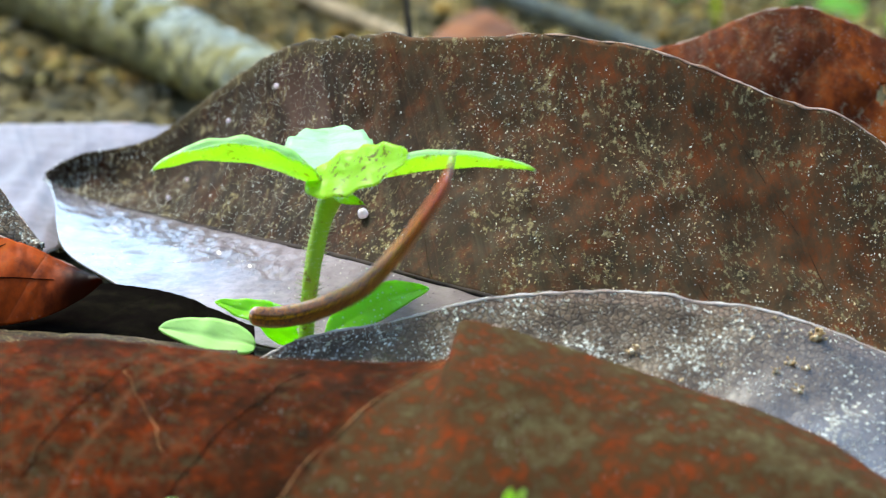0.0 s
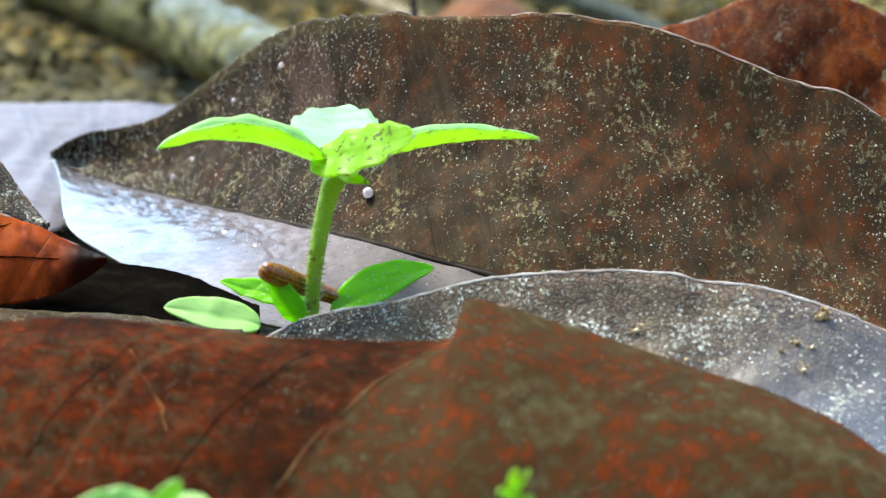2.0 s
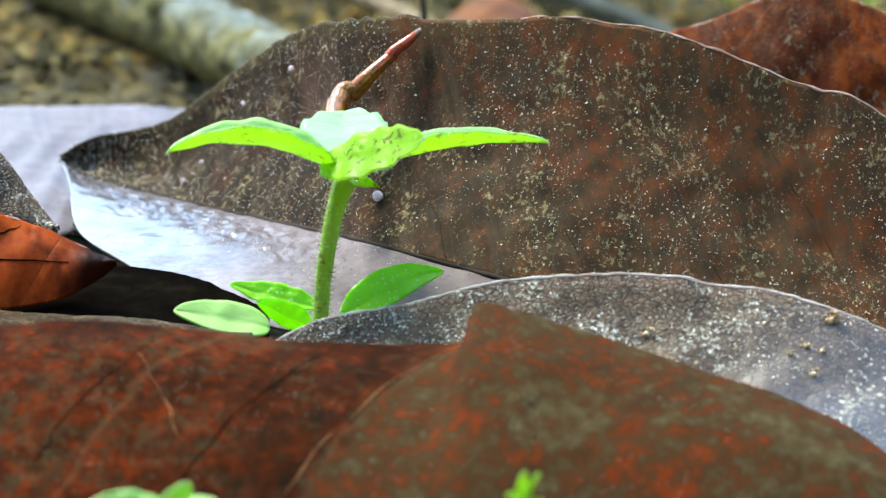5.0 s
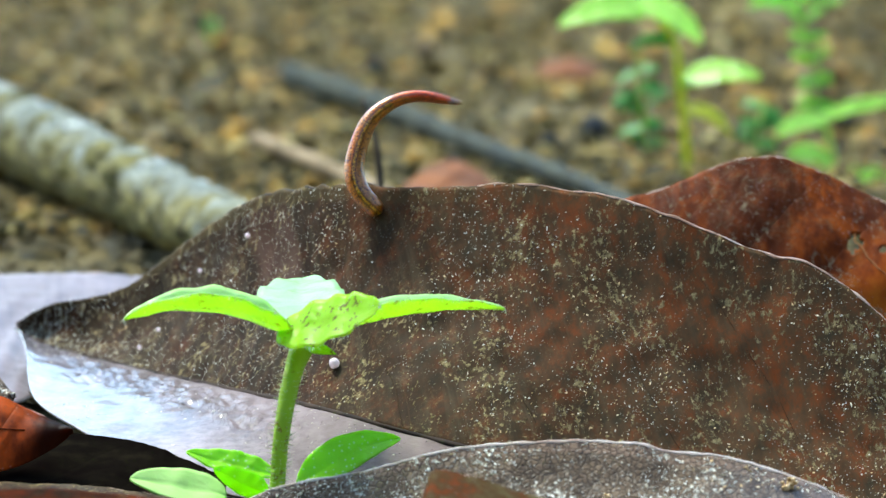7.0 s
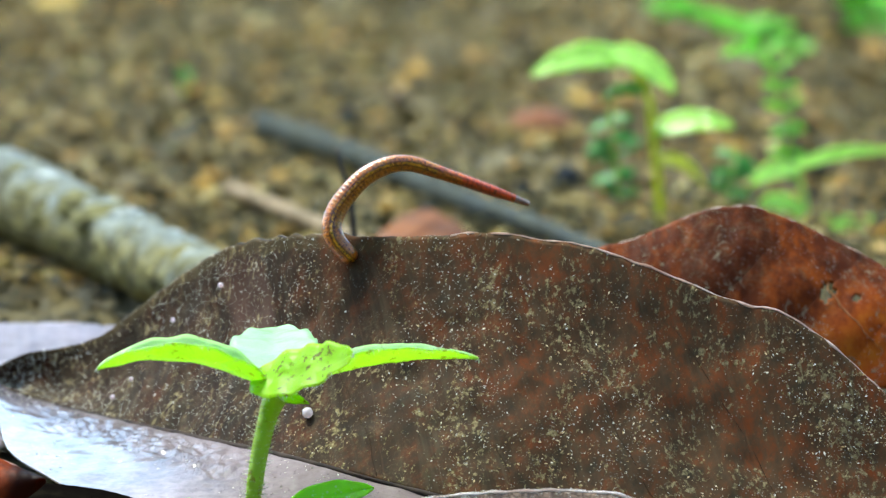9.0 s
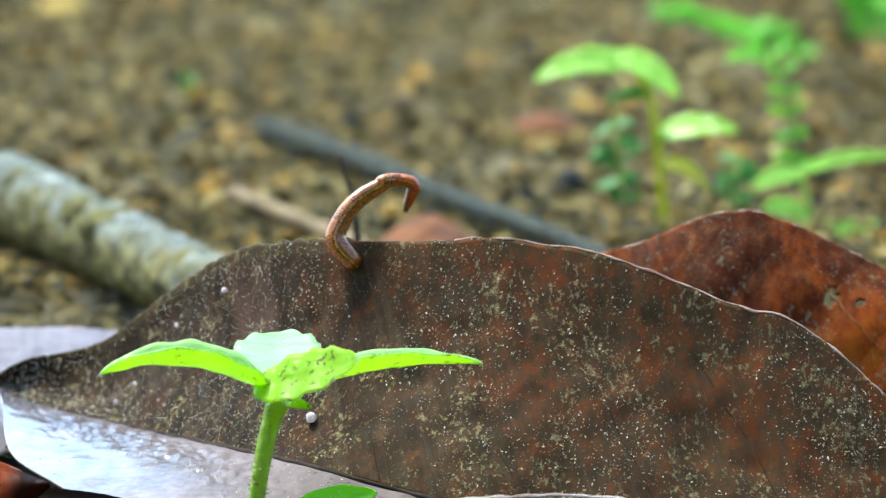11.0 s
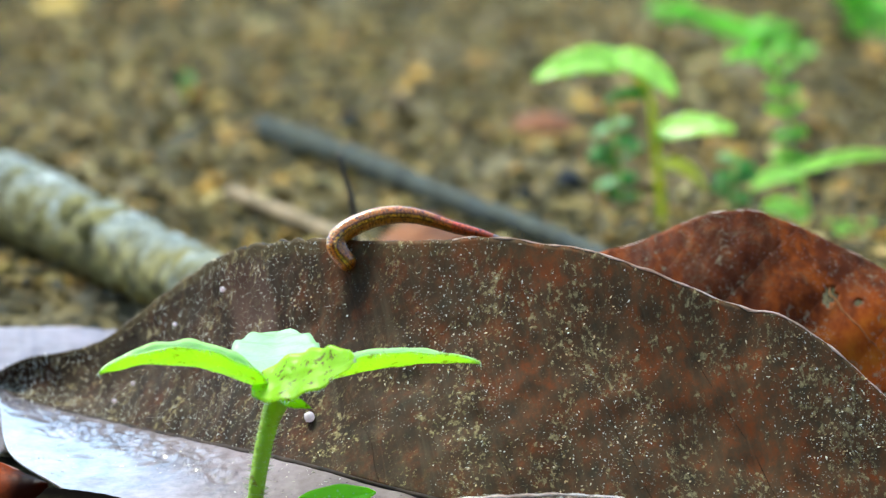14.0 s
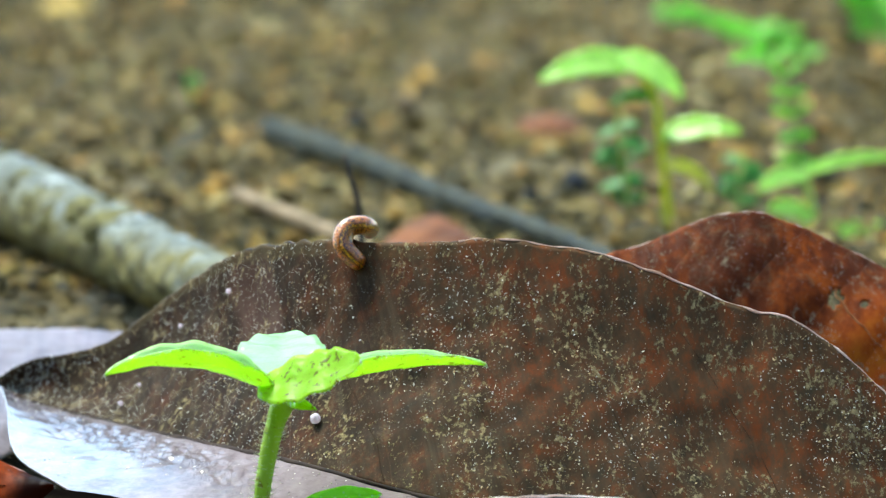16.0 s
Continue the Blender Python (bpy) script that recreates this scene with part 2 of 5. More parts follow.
# dull tones the base end redder, and puts its stronger light into colour
BIG = dead_leaf_material("big_leaf_brown", (0.011, 0.008, 0.005), (0.025, 0.014, 0.008), (0.068, 0.022, 0.009), 0.5, 0.4, 0.62, 0.05, spec=0.04, film_at=0.285, film_color=(0.14, 0.118, 0.062), speck_scale=2300.0, film_width=0.05, border=0.3, border_color=(0.13, 0.1, 0.04), crust=0.85, crust_edge=0.055, crust_color=(0.3, 0.235, 0.115), patchy=0.35, dull=(9.0, 17.0, ((0.05, 0.039, 0.022), (0.105, 0.052, 0.023), (0.23, 0.056, 0.014)), 1.0), crust_at=0.46, streaks=0.35, streak_color=(0.105, 0.085, 0.048), lit_patch=(6.7, 8.3, 0.35, 0.98, (0.088, 0.046, 0.033), 0.6))
SILVER = wet_underside_material("wet_leaf_underside")
GREY = dead_leaf_material("grey_leaf_cracked", (0.045, 0.028, 0.014), (0.13, 0.083, 0.046), (0.25, 0.17, 0.098), 0.9, 0.3, 0.42, 0.04, cells=1150.0, ior=1.5, relief_mm=0.2, film_at=0.29, spec=0.08, film_color=(0.55, 0.48, 0.38), film_grain=2600.0, vein_share=0.1, vein_relief=0.3, film_width=0.03, coat=0.1, coat_rough=0.25, wet=(4.4, 6.6, 1.0), coat_ior=2.1, border=0.5, border_color=(0.3, 0.19, 0.13), crust=1.0, crust_color=(1.0, 0.84, 0.6), crust_at=0.49, crust_scale=1300.0, patchy=0.45, stretch=1.0)
NEAR = dead_leaf_material("red_brown_leaf", (0.008, 0.005, 0.002), (0.04, 0.0085, 0.002), (0.135, 0.019, 0.003), 0.15, 0.6, 0.75, 0.05, vein=(0.3, 0.17, 0.08), vein_share=0.12, spec=0.01, film_width=0.1, film_at=0.25, film_color=(0.05, 0.043, 0.02), film_grain=620.0, stretch=0.9, deep=0.7, patchy=0.42, dull=(1.5, 1.62, ((0.1, 0.082, 0.036), (0.055, 0.03, 0.012), (0.16, 0.024, 0.004)), 0.85), dull_noise=0.4, streaks=0.35, streak_color=(0.02, 0.014, 0.007))
FAR_RED = dead_leaf_material("far_red_leaf", (0.022, 0.007, 0.003), (0.11, 0.022, 0.005), (0.34, 0.07, 0.006), 0.35, 0.3, 0.55, 0.2, spec=0.06, speck_scale=1900.0, crust=0.75, crust_color=(0.26, 0.2, 0.12), crust_at=0.5, patchy=0.5, dull=(2.7, 3.3, ((0.1, 0.02, 0.004), (0.36, 0.07, 0.006), (0.5, 0.15, 0.01)), 0.9), dull_noise=0.5)
# dull turns the base end near black
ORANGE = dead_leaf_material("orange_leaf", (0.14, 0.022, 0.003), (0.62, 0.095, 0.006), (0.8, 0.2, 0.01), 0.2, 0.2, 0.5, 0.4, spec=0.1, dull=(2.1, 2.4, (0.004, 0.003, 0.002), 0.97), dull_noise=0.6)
RUST = dead_leaf_material("rusty_leaf", (0.045, 0.014, 0.003), (0.15, 0.045, 0.007), (0.28, 0.09, 0.011), 0.2, 0.2, 0.6, 0.15, spec=0.1)
STRAW = dead_leaf_material("straw_coloured_leaf", (0.25, 0.16, 0.03), (0.55, 0.38, 0.08), (0.75, 0.55, 0.15), 0.1, 0.1, 0.6, 0.2, spec=0.1)
SLATE = bark_material("slate_pebble", (0.012, 0.015, 0.018), (0.05, 0.06, 0.07), 0.0, 2.0)
# near black: the gap's shade as colour, also used for dark veins
GAP_SHADE_AND_VEIN = dead_leaf_material("black_gap_shade_and_vein", (0.003, 0.002, 0.002), (0.005, 0.004, 0.003), (0.01, 0.008, 0.005), 0.0, 0.0, 0.95, 0.0, spec=0.0, vein_share=0.0)
GRIT = Nodes("pale_mineral_grit")
GRIT = GRIT.done(GRIT.ramp(GRIT.t.nodes.new("ShaderNodeNewGeometry").outputs["Random Per Island"], (0.0, (0.5, 0.42, 0.27)), (0.5, (0.85, 0.77, 0.6)), (1.0, (1.0, 0.95, 0.84))), 0.5)
PEARL = Nodes("pinkish_white_grain")
PEARL.done(PEARL.ramp(PEARL.noise(1500, 3), (0.4, (0.88, 0.74, 0.78)), (0.6, (0.97, 0.9, 0.94))), 0.4)
PEARL = PEARL.let_through((0.97, 0.88, 0.92), 0.5)
OCHRE = Nodes("ochre_soil_crumbs")
OCHRE = OCHRE.done(OCHRE.ramp(OCHRE.t.nodes.new("ShaderNodeNewGeometry").outputs["Random Per Island"], (0.0, (0.42, 0.26, 0.1)), (0.6, (0.82, 0.58, 0.29)), (1.0, (1.0, 0.88, 0.66))), 0.8)
# light caught by the leaf edges, put into pale rim colours
LIT_RIM_NODES = Nodes("lit_leaf_margin")
LIT_RIM_NODES.done(LIT_RIM_NODES.ramp(LIT_RIM_NODES.noise(140, 5, 0.7), (0.36, (0.3, 0.16, 0.11)), (0.5, (0.72, 0.52, 0.43)), (0.62, (0.98, 0.82, 0.72))), 0.9, Specular_IOR_Level=0.05)
LIT_RIM = LIT_RIM_NODES.let_through((0.95, 0.78, 0.68), 0.55)
SUNLIT_RIM = Nodes("sunlit_leaf_margin")
SUNLIT_RIM.done(SUNLIT_RIM.ramp(SUNLIT_RIM.noise(160, 5, 0.7), (0.38, (0.5, 0.34, 0.27)), (0.52, (0.95, 0.86, 0.8)), (0.66, (1.0, 0.96, 0.92))), 0.8)
SUNLIT_RIM = SUNLIT_RIM.let_through((1.0, 0.9, 0.85), 0.5)
DARK_RIM = Nodes("dark_leaf_margin")
DARK_RIM = DARK_RIM.done(DARK_RIM.ramp(DARK_RIM.noise(420, 4, 0.7), (0.4, (0.02, 0.014, 0.01)), (0.56, (0.09, 0.06, 0.04)), (0.64, (0.5, 0.4, 0.26))), 0.7)
VEIN = Nodes("brown_vein")
VEIN = VEIN.done(VEIN.ramp(VEIN.noise(250, 4), (0.4, (0.03, 0.016, 0.008)), (0.65, (0.08, 0.042, 0.02))), 0.8, Specular_IOR_Level=0.05)
PALE_VEIN = Nodes("pale_vein")
PALE_VEIN = PALE_VEIN.done(PALE_VEIN.ramp(PALE_VEIN.noise(180, 5), (0.4, (0.12, 0.04, 0.015)), (0.6, (0.42, 0.2, 0.08))), 0.9, Specular_IOR_Level=0.05)
PALE_SHEEN = dead_leaf_material("pale_wet_leaf", (0.12, 0.095, 0.105), (0.18, 0.145, 0.16), (0.25, 0.205, 0.23), 0.3, 0.2, 0.42, 0.0, ior=1.4, spec=0.3, relief_mm=0.06, film_at=0.33, vein_share=0.2, vein_relief=0.3)
MIDRIB = Nodes("dark_midrib")
MIDRIB = MIDRIB.done(MIDRIB.ramp(MIDRIB.noise(250, 4), (0.4, (0.02, 0.014, 0.012)), (0.65, (0.06, 0.04, 0.03))), 0.8, Specular_IOR_Level=0.1)
MINT_GREEN = green_leaf_material("seedling_mint_leaf", (0.52, 0.86, 0.42), (0.5, 0.92, 0.2), 0.42, 0.2)
TOP_GREEN = green_leaf_material("seedling_leaf", (0.58, 0.9, 0.46), (0.66, 0.95, 0.005), 0.6, 0.22, spots=0.5)
SPOT_GREEN = green_leaf_material("seedling_spotted_leaf", (0.52, 0.9, 0.03), (0.72, 1.0, 0.005), 0.72, 0.4, spots=0.85)
LOW_GREEN = green_leaf_material("seedling_low_leaf", (0.42, 0.9, 0.05), (0.55, 1.0, 0.02), 0.6, 0.22, speckle=1.0, quilted=1.0)
PALE_GREEN = green_leaf_material("seedling_pale_leaf", (0.55, 0.85, 0.26), (0.55, 0.92, 0.15), 0.35, 0.5, quilted=0.3)
STEM_GREEN = green_leaf_material("seedling_stem", (0.38, 0.55, 0.05), (0.6, 0.8, 0.03), 0.3, 0.4, spots=0.8)
HAIR = Nodes("stem_hair").done((0.75, 0.8, 0.55), 0.5)
FAR_GREEN = green_leaf_material("far_seedling_leaf", (0.5, 0.9, 0.16), (0.72, 0.98, 0.02), 0.5, 0.22)
FERN_GREEN = green_leaf_material("fern_leaf", (0.2, 0.62, 0.01), (0.45, 0.95, 0.01), 0.55, 0.45)
DARK_FERN = green_leaf_material("dark_fern_leaf", (0.05, 0.26, 0.012), (0.12, 0.5, 0.01), 0.4, 0.45)
YELLOWING = green_leaf_material("yellowing_leaf", (0.5, 0.55, 0.02), (0.7, 0.75, 0.01), 0.55, 0.4)
SOIL = soil_material("forest_soil", False)
LITTER = soil_material("forest_litter", True)
DARK_LITTER = soil_material("dark_leaf_litter", True, 0.18)
BLOCK_DARK = Nodes("skylight_block_dark")
BLOCK_DARK = BLOCK_DARK.done(BLOCK_DARK.ramp(BLOCK_DARK.noise(5, 7, 0.7), (0.35, (0.012, 0.014, 0.006)), (0.65, (0.05, 0.07, 0.02))), 0.85)
LICHEN = bark_material("pale_lichen", (0.2, 0.22, 0.2), (0.5, 0.53, 0.5))
MOSS = bark_material("olive_moss", (0.045, 0.043, 0.012), (0.24, 0.22, 0.08), 0.0, 2.5)
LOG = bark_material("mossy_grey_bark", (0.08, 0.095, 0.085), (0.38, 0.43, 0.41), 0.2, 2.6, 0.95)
STICK = bark_material("grey_stick_bark", (0.008, 0.011, 0.01), (0.05, 0.06, 0.056), 0.25, 1.5)
PALE_STICK = bark_material("pale_stick_bark", (0.14, 0.1, 0.05), (0.34, 0.25, 0.15))
TWIG = bark_material("dark_twig_bark", (0.02, 0.016, 0.012), (0.07, 0.055, 0.04))


# ---- builders ----
def part(name, bm, material, parent=None, label="", smooth=True, solid=0.0):
    """Links a bmesh as one mesh object under a thing or a part."""
    mesh = bpy.data.meshes.new(name)
    bm.to_mesh(mesh)
    bm.free()
    if smooth:
        mesh.polygons.foreach_set("use_smooth", [True] * len(mesh.polygons))
    mesh.materials.append(material)
    ob = new(name, mesh)
    if parent:
        ob.parent = parent
    if label:
        ob["label"] = label
    if solid:
        mod = ob.modifiers.new("thickness", "SOLIDIFY")
        mod.thickness, mod.offset = solid * MM, 0.0
    return ob


def thing(name, label, category, at=(0, 0, 0), group=""):
    ob = new(name)
    ob.location = Vector(at) * MM
    ob.empty_display_size = 0.005
    return tagged(ob, label, category, group)


def spline(points, count):
    """Points evenly spaced along a smooth curve through the given ones."""
    p = [Vector(q) for q in points]
    p = [p[0] * 2 - p[1], *p, p[-1] * 2 - p[-2]]
    dense = []
    for i in range(1, len(p) - 2):
        a, b, c, d = p[i - 1:i + 3]
        for k in range(16):
            t = k / 16
            dense.append(0.5 * (2 * b + (c - a) * t + (2 * a - 5 * b + 4 * c - d) * t * t + (3 * b - a - 3 * c + d) * t ** 3))
    dense.append(p[-2])
    run = [0.0]
    for a, b in zip(dense, dense[1:]):
        run.append(run[-1] + (b - a).length)
    out, j = [], 0
    for i in range(count):
        s = run[-1] * i / (count - 1)
        while j < len(run) - 2 and run[j + 1] < s:
            j += 1
        f = (s - run[j]) / max(run[j + 1] - run[j], 1e-9)
        out.append(dense[j].lerp(dense[j + 1], min(max(f, 0), 1)))
    return out


def tube_mesh(points, radii, count=40, sides=10, rough=0.0, grain=0.3):
    """A tapered tube along a curve, in mm."""
    bm = bmesh.new()
    path = spline(points, count)
    rings, normal = [], None
    for i, p in enumerate(path):
        tangent = (path[min(i + 1, count - 1)] - path[max(i - 1, 0)]).normalized()
        if normal is None:
            normal = tangent.orthogonal().normalized()
        normal = (normal - normal.dot(tangent) * tangent).normalized()
        side = tangent.cross(normal)
        s = i / (count - 1) * (len(radii) - 1)
        k = min(int(s), len(radii) - 2)
        r = radii[k] + (radii[k + 1] - radii[k]) * (s - k)
        ring = []
        for j in range(sides):
            a = 2 * math.pi * j / sides
            q = p + (normal * math.cos(a) + side * math.sin(a)) * r
            if rough:
                q += (q - p).normalized() * rough * noise.noise(q * grain)
            ring.append(bm.verts.new(q * MM))
        rings.append(ring)
    for a, b in zip(rings, rings[1:]):
        for j in range(sides):
            bm.faces.new((a[j], a[(j + 1) % sides], b[(j + 1) % sides], b[j]))
    bm.faces.new(list(reversed(rings[0])))
    bm.faces.new(rings[-1])
    return bm


def blade_mesh(lower, upper, bulge=0.0, pitch=9.0, slant=8.0, ridge=0.25, wave=0.5, nu=150, nv=46, curl=0.0, holes=(), quilt=0.25, wrinkle=0.0):
    """A leaf half as a sheet between two edge curves, in mm: bulged, waved, with raised side veins; uv.x counts the veins."""
    bm = bmesh.new()
    uv = bm.loops.layers.uv.new("UVMap")
    lo, up = spline(lower, nu), spline(upper, nu)
    grid, coords = [], {}
    length = 0.0
    faced = []
    for i in range(nu):
        a, b = max(i - 1, 0), min(i + 1, nu - 1)
        faced.append((up[b] + lo[b] - up[a] - lo[a]).normalized().cross(up[i] - lo[i]).normalized())
    for i in range(nu):
        if i:
            length += ((lo[i] - lo[i - 1]).length + (up[i] - up[i - 1]).length) / 2
        across = up[i] - lo[i]
        n = sum(faced[max(i - 8, 0):i + 9], Vector()).normalized()
        row = []
        for j in range(nv):
            v = j / (nv - 1)
            p = lo[i].lerp(up[i], v)
            height = across.length * v
            phase = length / pitch - height / slant * 0.5
            f = abs((phase % 1.0) - 0.5)
            fade = math.sin(math.pi * min(v * 1.15, 1.0)) ** 0.6 if 0 < v < 0.87 else 0.0
            off = bulge * math.sin(math.pi * v) + curl * v ** 4 + ridge * math.exp(-(f / 0.07) ** 2) * fade + quilt * math.cos(2 * math.pi * phase) * fade
            off += wave * noise.noise(p * 0.06) * fade + wave * 0.35 * noise.noise(p * 0.22) * fade
            if wrinkle:
                band = max(0.0, min(1.0, (v - 0.5 + 0.3 * noise.noise(p * 0.07)) / 0.15)) * max(0.0, min(1.0, (1.0 - v) / 0.1)) * max(0.0, min(1.0, (-12.0 - p.x) / 16.0))
                off += wrinkle * band * (noise.noise((p.x * 0.5, p.y * 0.3, 2.0)) + 0.6 * noise.noise((p.x * 1.1, p.y * 0.6, 9.0)))
                off += wrinkle * 0.3 * noise.noise((p.x * 0.35, p.y * 0.12, 5.0)) * min(1.0, v * 8)
            vert = bm.verts.new((p + n * off) * MM)
            coords[vert] = (phase, v)
            row.append(vert)
        grid.append(row)
    for i in range(nu - 1):
        for j in range(nv - 1):
            quad = (grid[i][j], grid[i + 1][j], grid[i + 1][j + 1], grid[i][j + 1])
            c = (quad[0].co + quad[2].co) / 2 / MM
            if any(math.hypot(c.x - h[0], c.z - h[2]) < r * (1 + 0.5 * noise.noise(c * 1.5)) for h, r in holes):
                continue
            face = bm.faces.new(quad)
            for loop in face.loops:
                loop[uv].uv = coords[loop.vert]
    return bm


def frond_mesh(base, mid, tip, width, side, fold=0.5, point=1.0, nu=36, nv=13, ripple=0.25, tip_drop=0.0, origin=None):
    """A whole small leaf in mm: a curved midrib, a pointed oval outline, the halves folded up by the given slope."""
    bm = bmesh.new()
    b, m, t = Vector(base), Vector(mid), Vector(tip)
    o = Vector(origin or (0, 0, 0))
    side = Vector(side).normalized()
    rows = []
    for i in range(nu):
        s = i / (nu - 1)
        p = b * (1 - s) ** 2 + m * 2 * s * (1 - s) + t * s * s
        tangent = ((m - b) * (1 - s) + (t - m) * s).normalized()
        across = (side - side.dot(tangent) * tangent).normalized()
        n = tangent.cross(across)
        if n.z < 0:
            n = -n
        w = width * math.sin(math.pi * min(s ** 0.8 * 0.985 + 0.012, 1)) ** point
        row = []
        for j in range(nv):
            v = 2 * j / (nv - 1) - 1
            lift = fold * w * (abs(v) ** 1.4) + ripple * math.sin(s * 26 + v * 2) * abs(v) * min(1, w / 2) * 0.5
            rib = -0.16 * math.exp(-(v / 0.12) ** 2)
            q = p + across * w * v + n * (lift + rib) + Vector((0, 0, -tip_drop * s * s))
            q += n * 0.25 * noise.noise(q * 0.35)
            row.append(bm.verts.new((q - o) * MM))
        rows.append(row)
    for a, c in zip(rows, rows[1:]):
        for j in range(nv - 1):
            bm.faces.new((a[j], c[j], c[j + 1], a[j + 1]))
    return bm


def ragged(points, amount, seed=0.0, count=70):
    """A slightly gnawed and wavy version of an edge curve, in mm."""
    out = []
    for p in spline(points, count):
        out.append(p + Vector((0, 0, amount * (0.6 * noise.noise(p * 0.25 + Vector((seed, 0, 0))) + 0.4 * noise.noise(p * 0.8 + Vector((seed, 5, 0)))))))
    return out


def side_veins(blade, nv, veins, radius, material, label="", bend=1.25):
    """Raised veins that run over a blade, each from one grid place (i, j) to another."""
    for i0, j0, i1, j1 in veins:
        points = []
        for k in range(12):
            f = k / 11
            i, j = round(i0 + (i1 - i0) * (f ** bend)), round(j0 + (j1 - j0) * f)
            v = blade.data.vertices[i * nv + j]
            n = v.normal if v.normal.y - 0.25 * v.normal.z < 0 else -v.normal
            points.append(v.co / MM + n * 0.17)
        ob = part("side_vein", tube_mesh(points, (radius, radius * 0.8, radius * 0.4), 40, 6, radius * 0.3, 0.7), material, blade.parent, label)
        ob.location = blade.location


def margin(points, parent, radius=0.18, jitter=0.18, count=120, material=None, label="leaf rim with the light on its edge painted pale"):
    """A thin tube along a leaf's edge; pale ones hold edge light as colour."""
    return part("leaf_margin", tube_mesh(points, (radius * 0.6, radius, radius, radius * 0.6), count, 6, jitter, 0.5), material or LIT_RIM, parent, label)


# ---- ground ----
def ground_sheet():
    def steps(fine, edge, far):
        vals, x, d = [], 0.0, fine
        while x < far:
            vals.append(x)
            if x >= edge:
                d *= 1.35
            x += d
        return vals + [far]
    xs = steps(0.005, 0.3, 300.0)
    xs = [-x for x in reversed(xs[1:])] + xs
    ys = [y - 0.1 for y in steps(0.008, 2.3, 300.0)]
    back = steps(0.012, 0.1, 300.0)
    ys = [-0.1 - y for y in reversed(back[1:])] + ys
    bm = bmesh.new()
    rows = []
    for y in ys:
        row = []
        for x in xs:
            near = max(0.0, min(1.0, (y - 0.03) / 0.15))
            z = -0.0035 - 0.012 * (1 - max(0.0, min(1.0, (y - 0.005) / 0.07))) + near * (0.006 * noise.noise((x * 14, y * 14, 3)) + 0.004 * noise.noise((x * 50, y * 50, 7)) + 0.002 * noise.noise((x * 130, y * 130, 1)))
            row.append(bm.verts.new((x, y, z)))
        rows.append(row)
    for a, b in zip(rows, rows[1:]):
        for j in range(len(xs) - 1):
            bm.faces.new((a[j], a[j + 1], b[j + 1], b[j]))
    return tagged(part("ground", bm, SOIL), "damp brown forest soil strewn with crumbled litter", "ground", kind="structure")


def litter(name, label, material, seed, count, near, far, damp):
    rng = random.Random(seed)
    verts, faces = [], []
    for k in range(count):
        y = near + (far - near) * rng.random() ** 1.5
        x = (rng.random() * 2 - 1) * (0.05 + 0.125 * (y + 0.56))
        if k % 4 == 0:
            y, x = rng.uniform(near, far), rng.uniform(-0.7, 0.7)
        size = (0.0004 + 0.0013 * rng.random() ** 2.5) * (0.75 + 0.45 * y) * (1.0 if k % 5 else 1.5)
        flat = rng.choice((0.08, 0.12, 0.2) if damp else (0.12, 0.25, 0.5, 0.8))
        if k % 40 == 0:
            size, flat = rng.uniform(0.0025, 0.0055), 0.06
        turn = Euler((rng.uniform(-0.6, 0.6), rng.uniform(-0.6, 0.6), rng.random() * 6.3)).to_matrix()
        base = len(verts)
        long = rng.choice((1.0, 1.2, 1.8, 2.8))
        for ring, (h, r) in enumerate(((-1, 0.55), (-0.2, 1.0), (0.6, 0.75))):
            for j in range(7):
                a = 6.2832 * j / 7
                rr = r * rng.uniform(0.55, 1.3)
                q = turn @ Vector((math.cos(a) * rr * size * long, math.sin(a) * rr * size, h * size * flat))
                verts.append((x + q.x, y + q.y, 0.0005 + size * flat * 0.5 + q.z))
        q = turn @ Vector((0, 0, size * flat))
        verts.append((x + q.x, y + q.y, 0.0005 + size * flat * 0.5 + q.z))
        for ring in range(2):
            for j in range(7):
                a, b = base + ring * 7 + j, base + ring * 7 + (j + 1) % 7
                faces.append((a, b, b + 7, a + 7))
        for j in range(7):
            faces.append((base + 14 + j, base + 14 + (j + 1) % 7, base + 21))
    mesh = bpy.data.meshes.new(name)
    mesh.from_pydata(verts, [], faces)
    mesh.materials.append(material)
    tagged(new(name, mesh), label, "litter", kind="stuff")


def skylight_block():
    """Unseen dark undergrowth added behind and beside the camera to block skylight."""
    bm = bmesh.new()
    rows = []
    for j in range(25):
        row = []
        for i in range(73):
            a = radians(178 + 184 * i / 72)
            z = 2.3 * j / 24
            r = 3.0 + 0.5 * noise.noise((math.cos(a) * 6, math.sin(a) * 6, z * 2)) + 0.2 * noise.noise((math.cos(a) * 25, math.sin(a) * 25, z * 8))
            row.append(bm.verts.new((r * math.cos(a), -0.4 + r * math.sin(a), z - 0.1 + 0.4 * noise.noise((a * 9, 0, 5)) * j / 24)))
        rows.append(row)
    for a, b in zip(rows, rows[1:]):
        for i in range(72):
            bm.faces.new((a[i], a[i + 1], b[i + 1], b[i]))
    tagged(part("backdrop", bm, BLOCK_DARK, solid=40), "unseen dark undergrowth added to block skylight behind the clearing", "undergrowth", kind="structure")


ground_sheet()
skylight_block()
litter("leaf_litter", "crumbs of soil, bark and rotten leaf on the ground", LITTER, 7, 60000, 0.29, 2.7, False)
litter("leaf_mould", "darker leaf litter below the fallen branch", DARK_LITTER, 8, 11000, 0.07, 0.3, True)


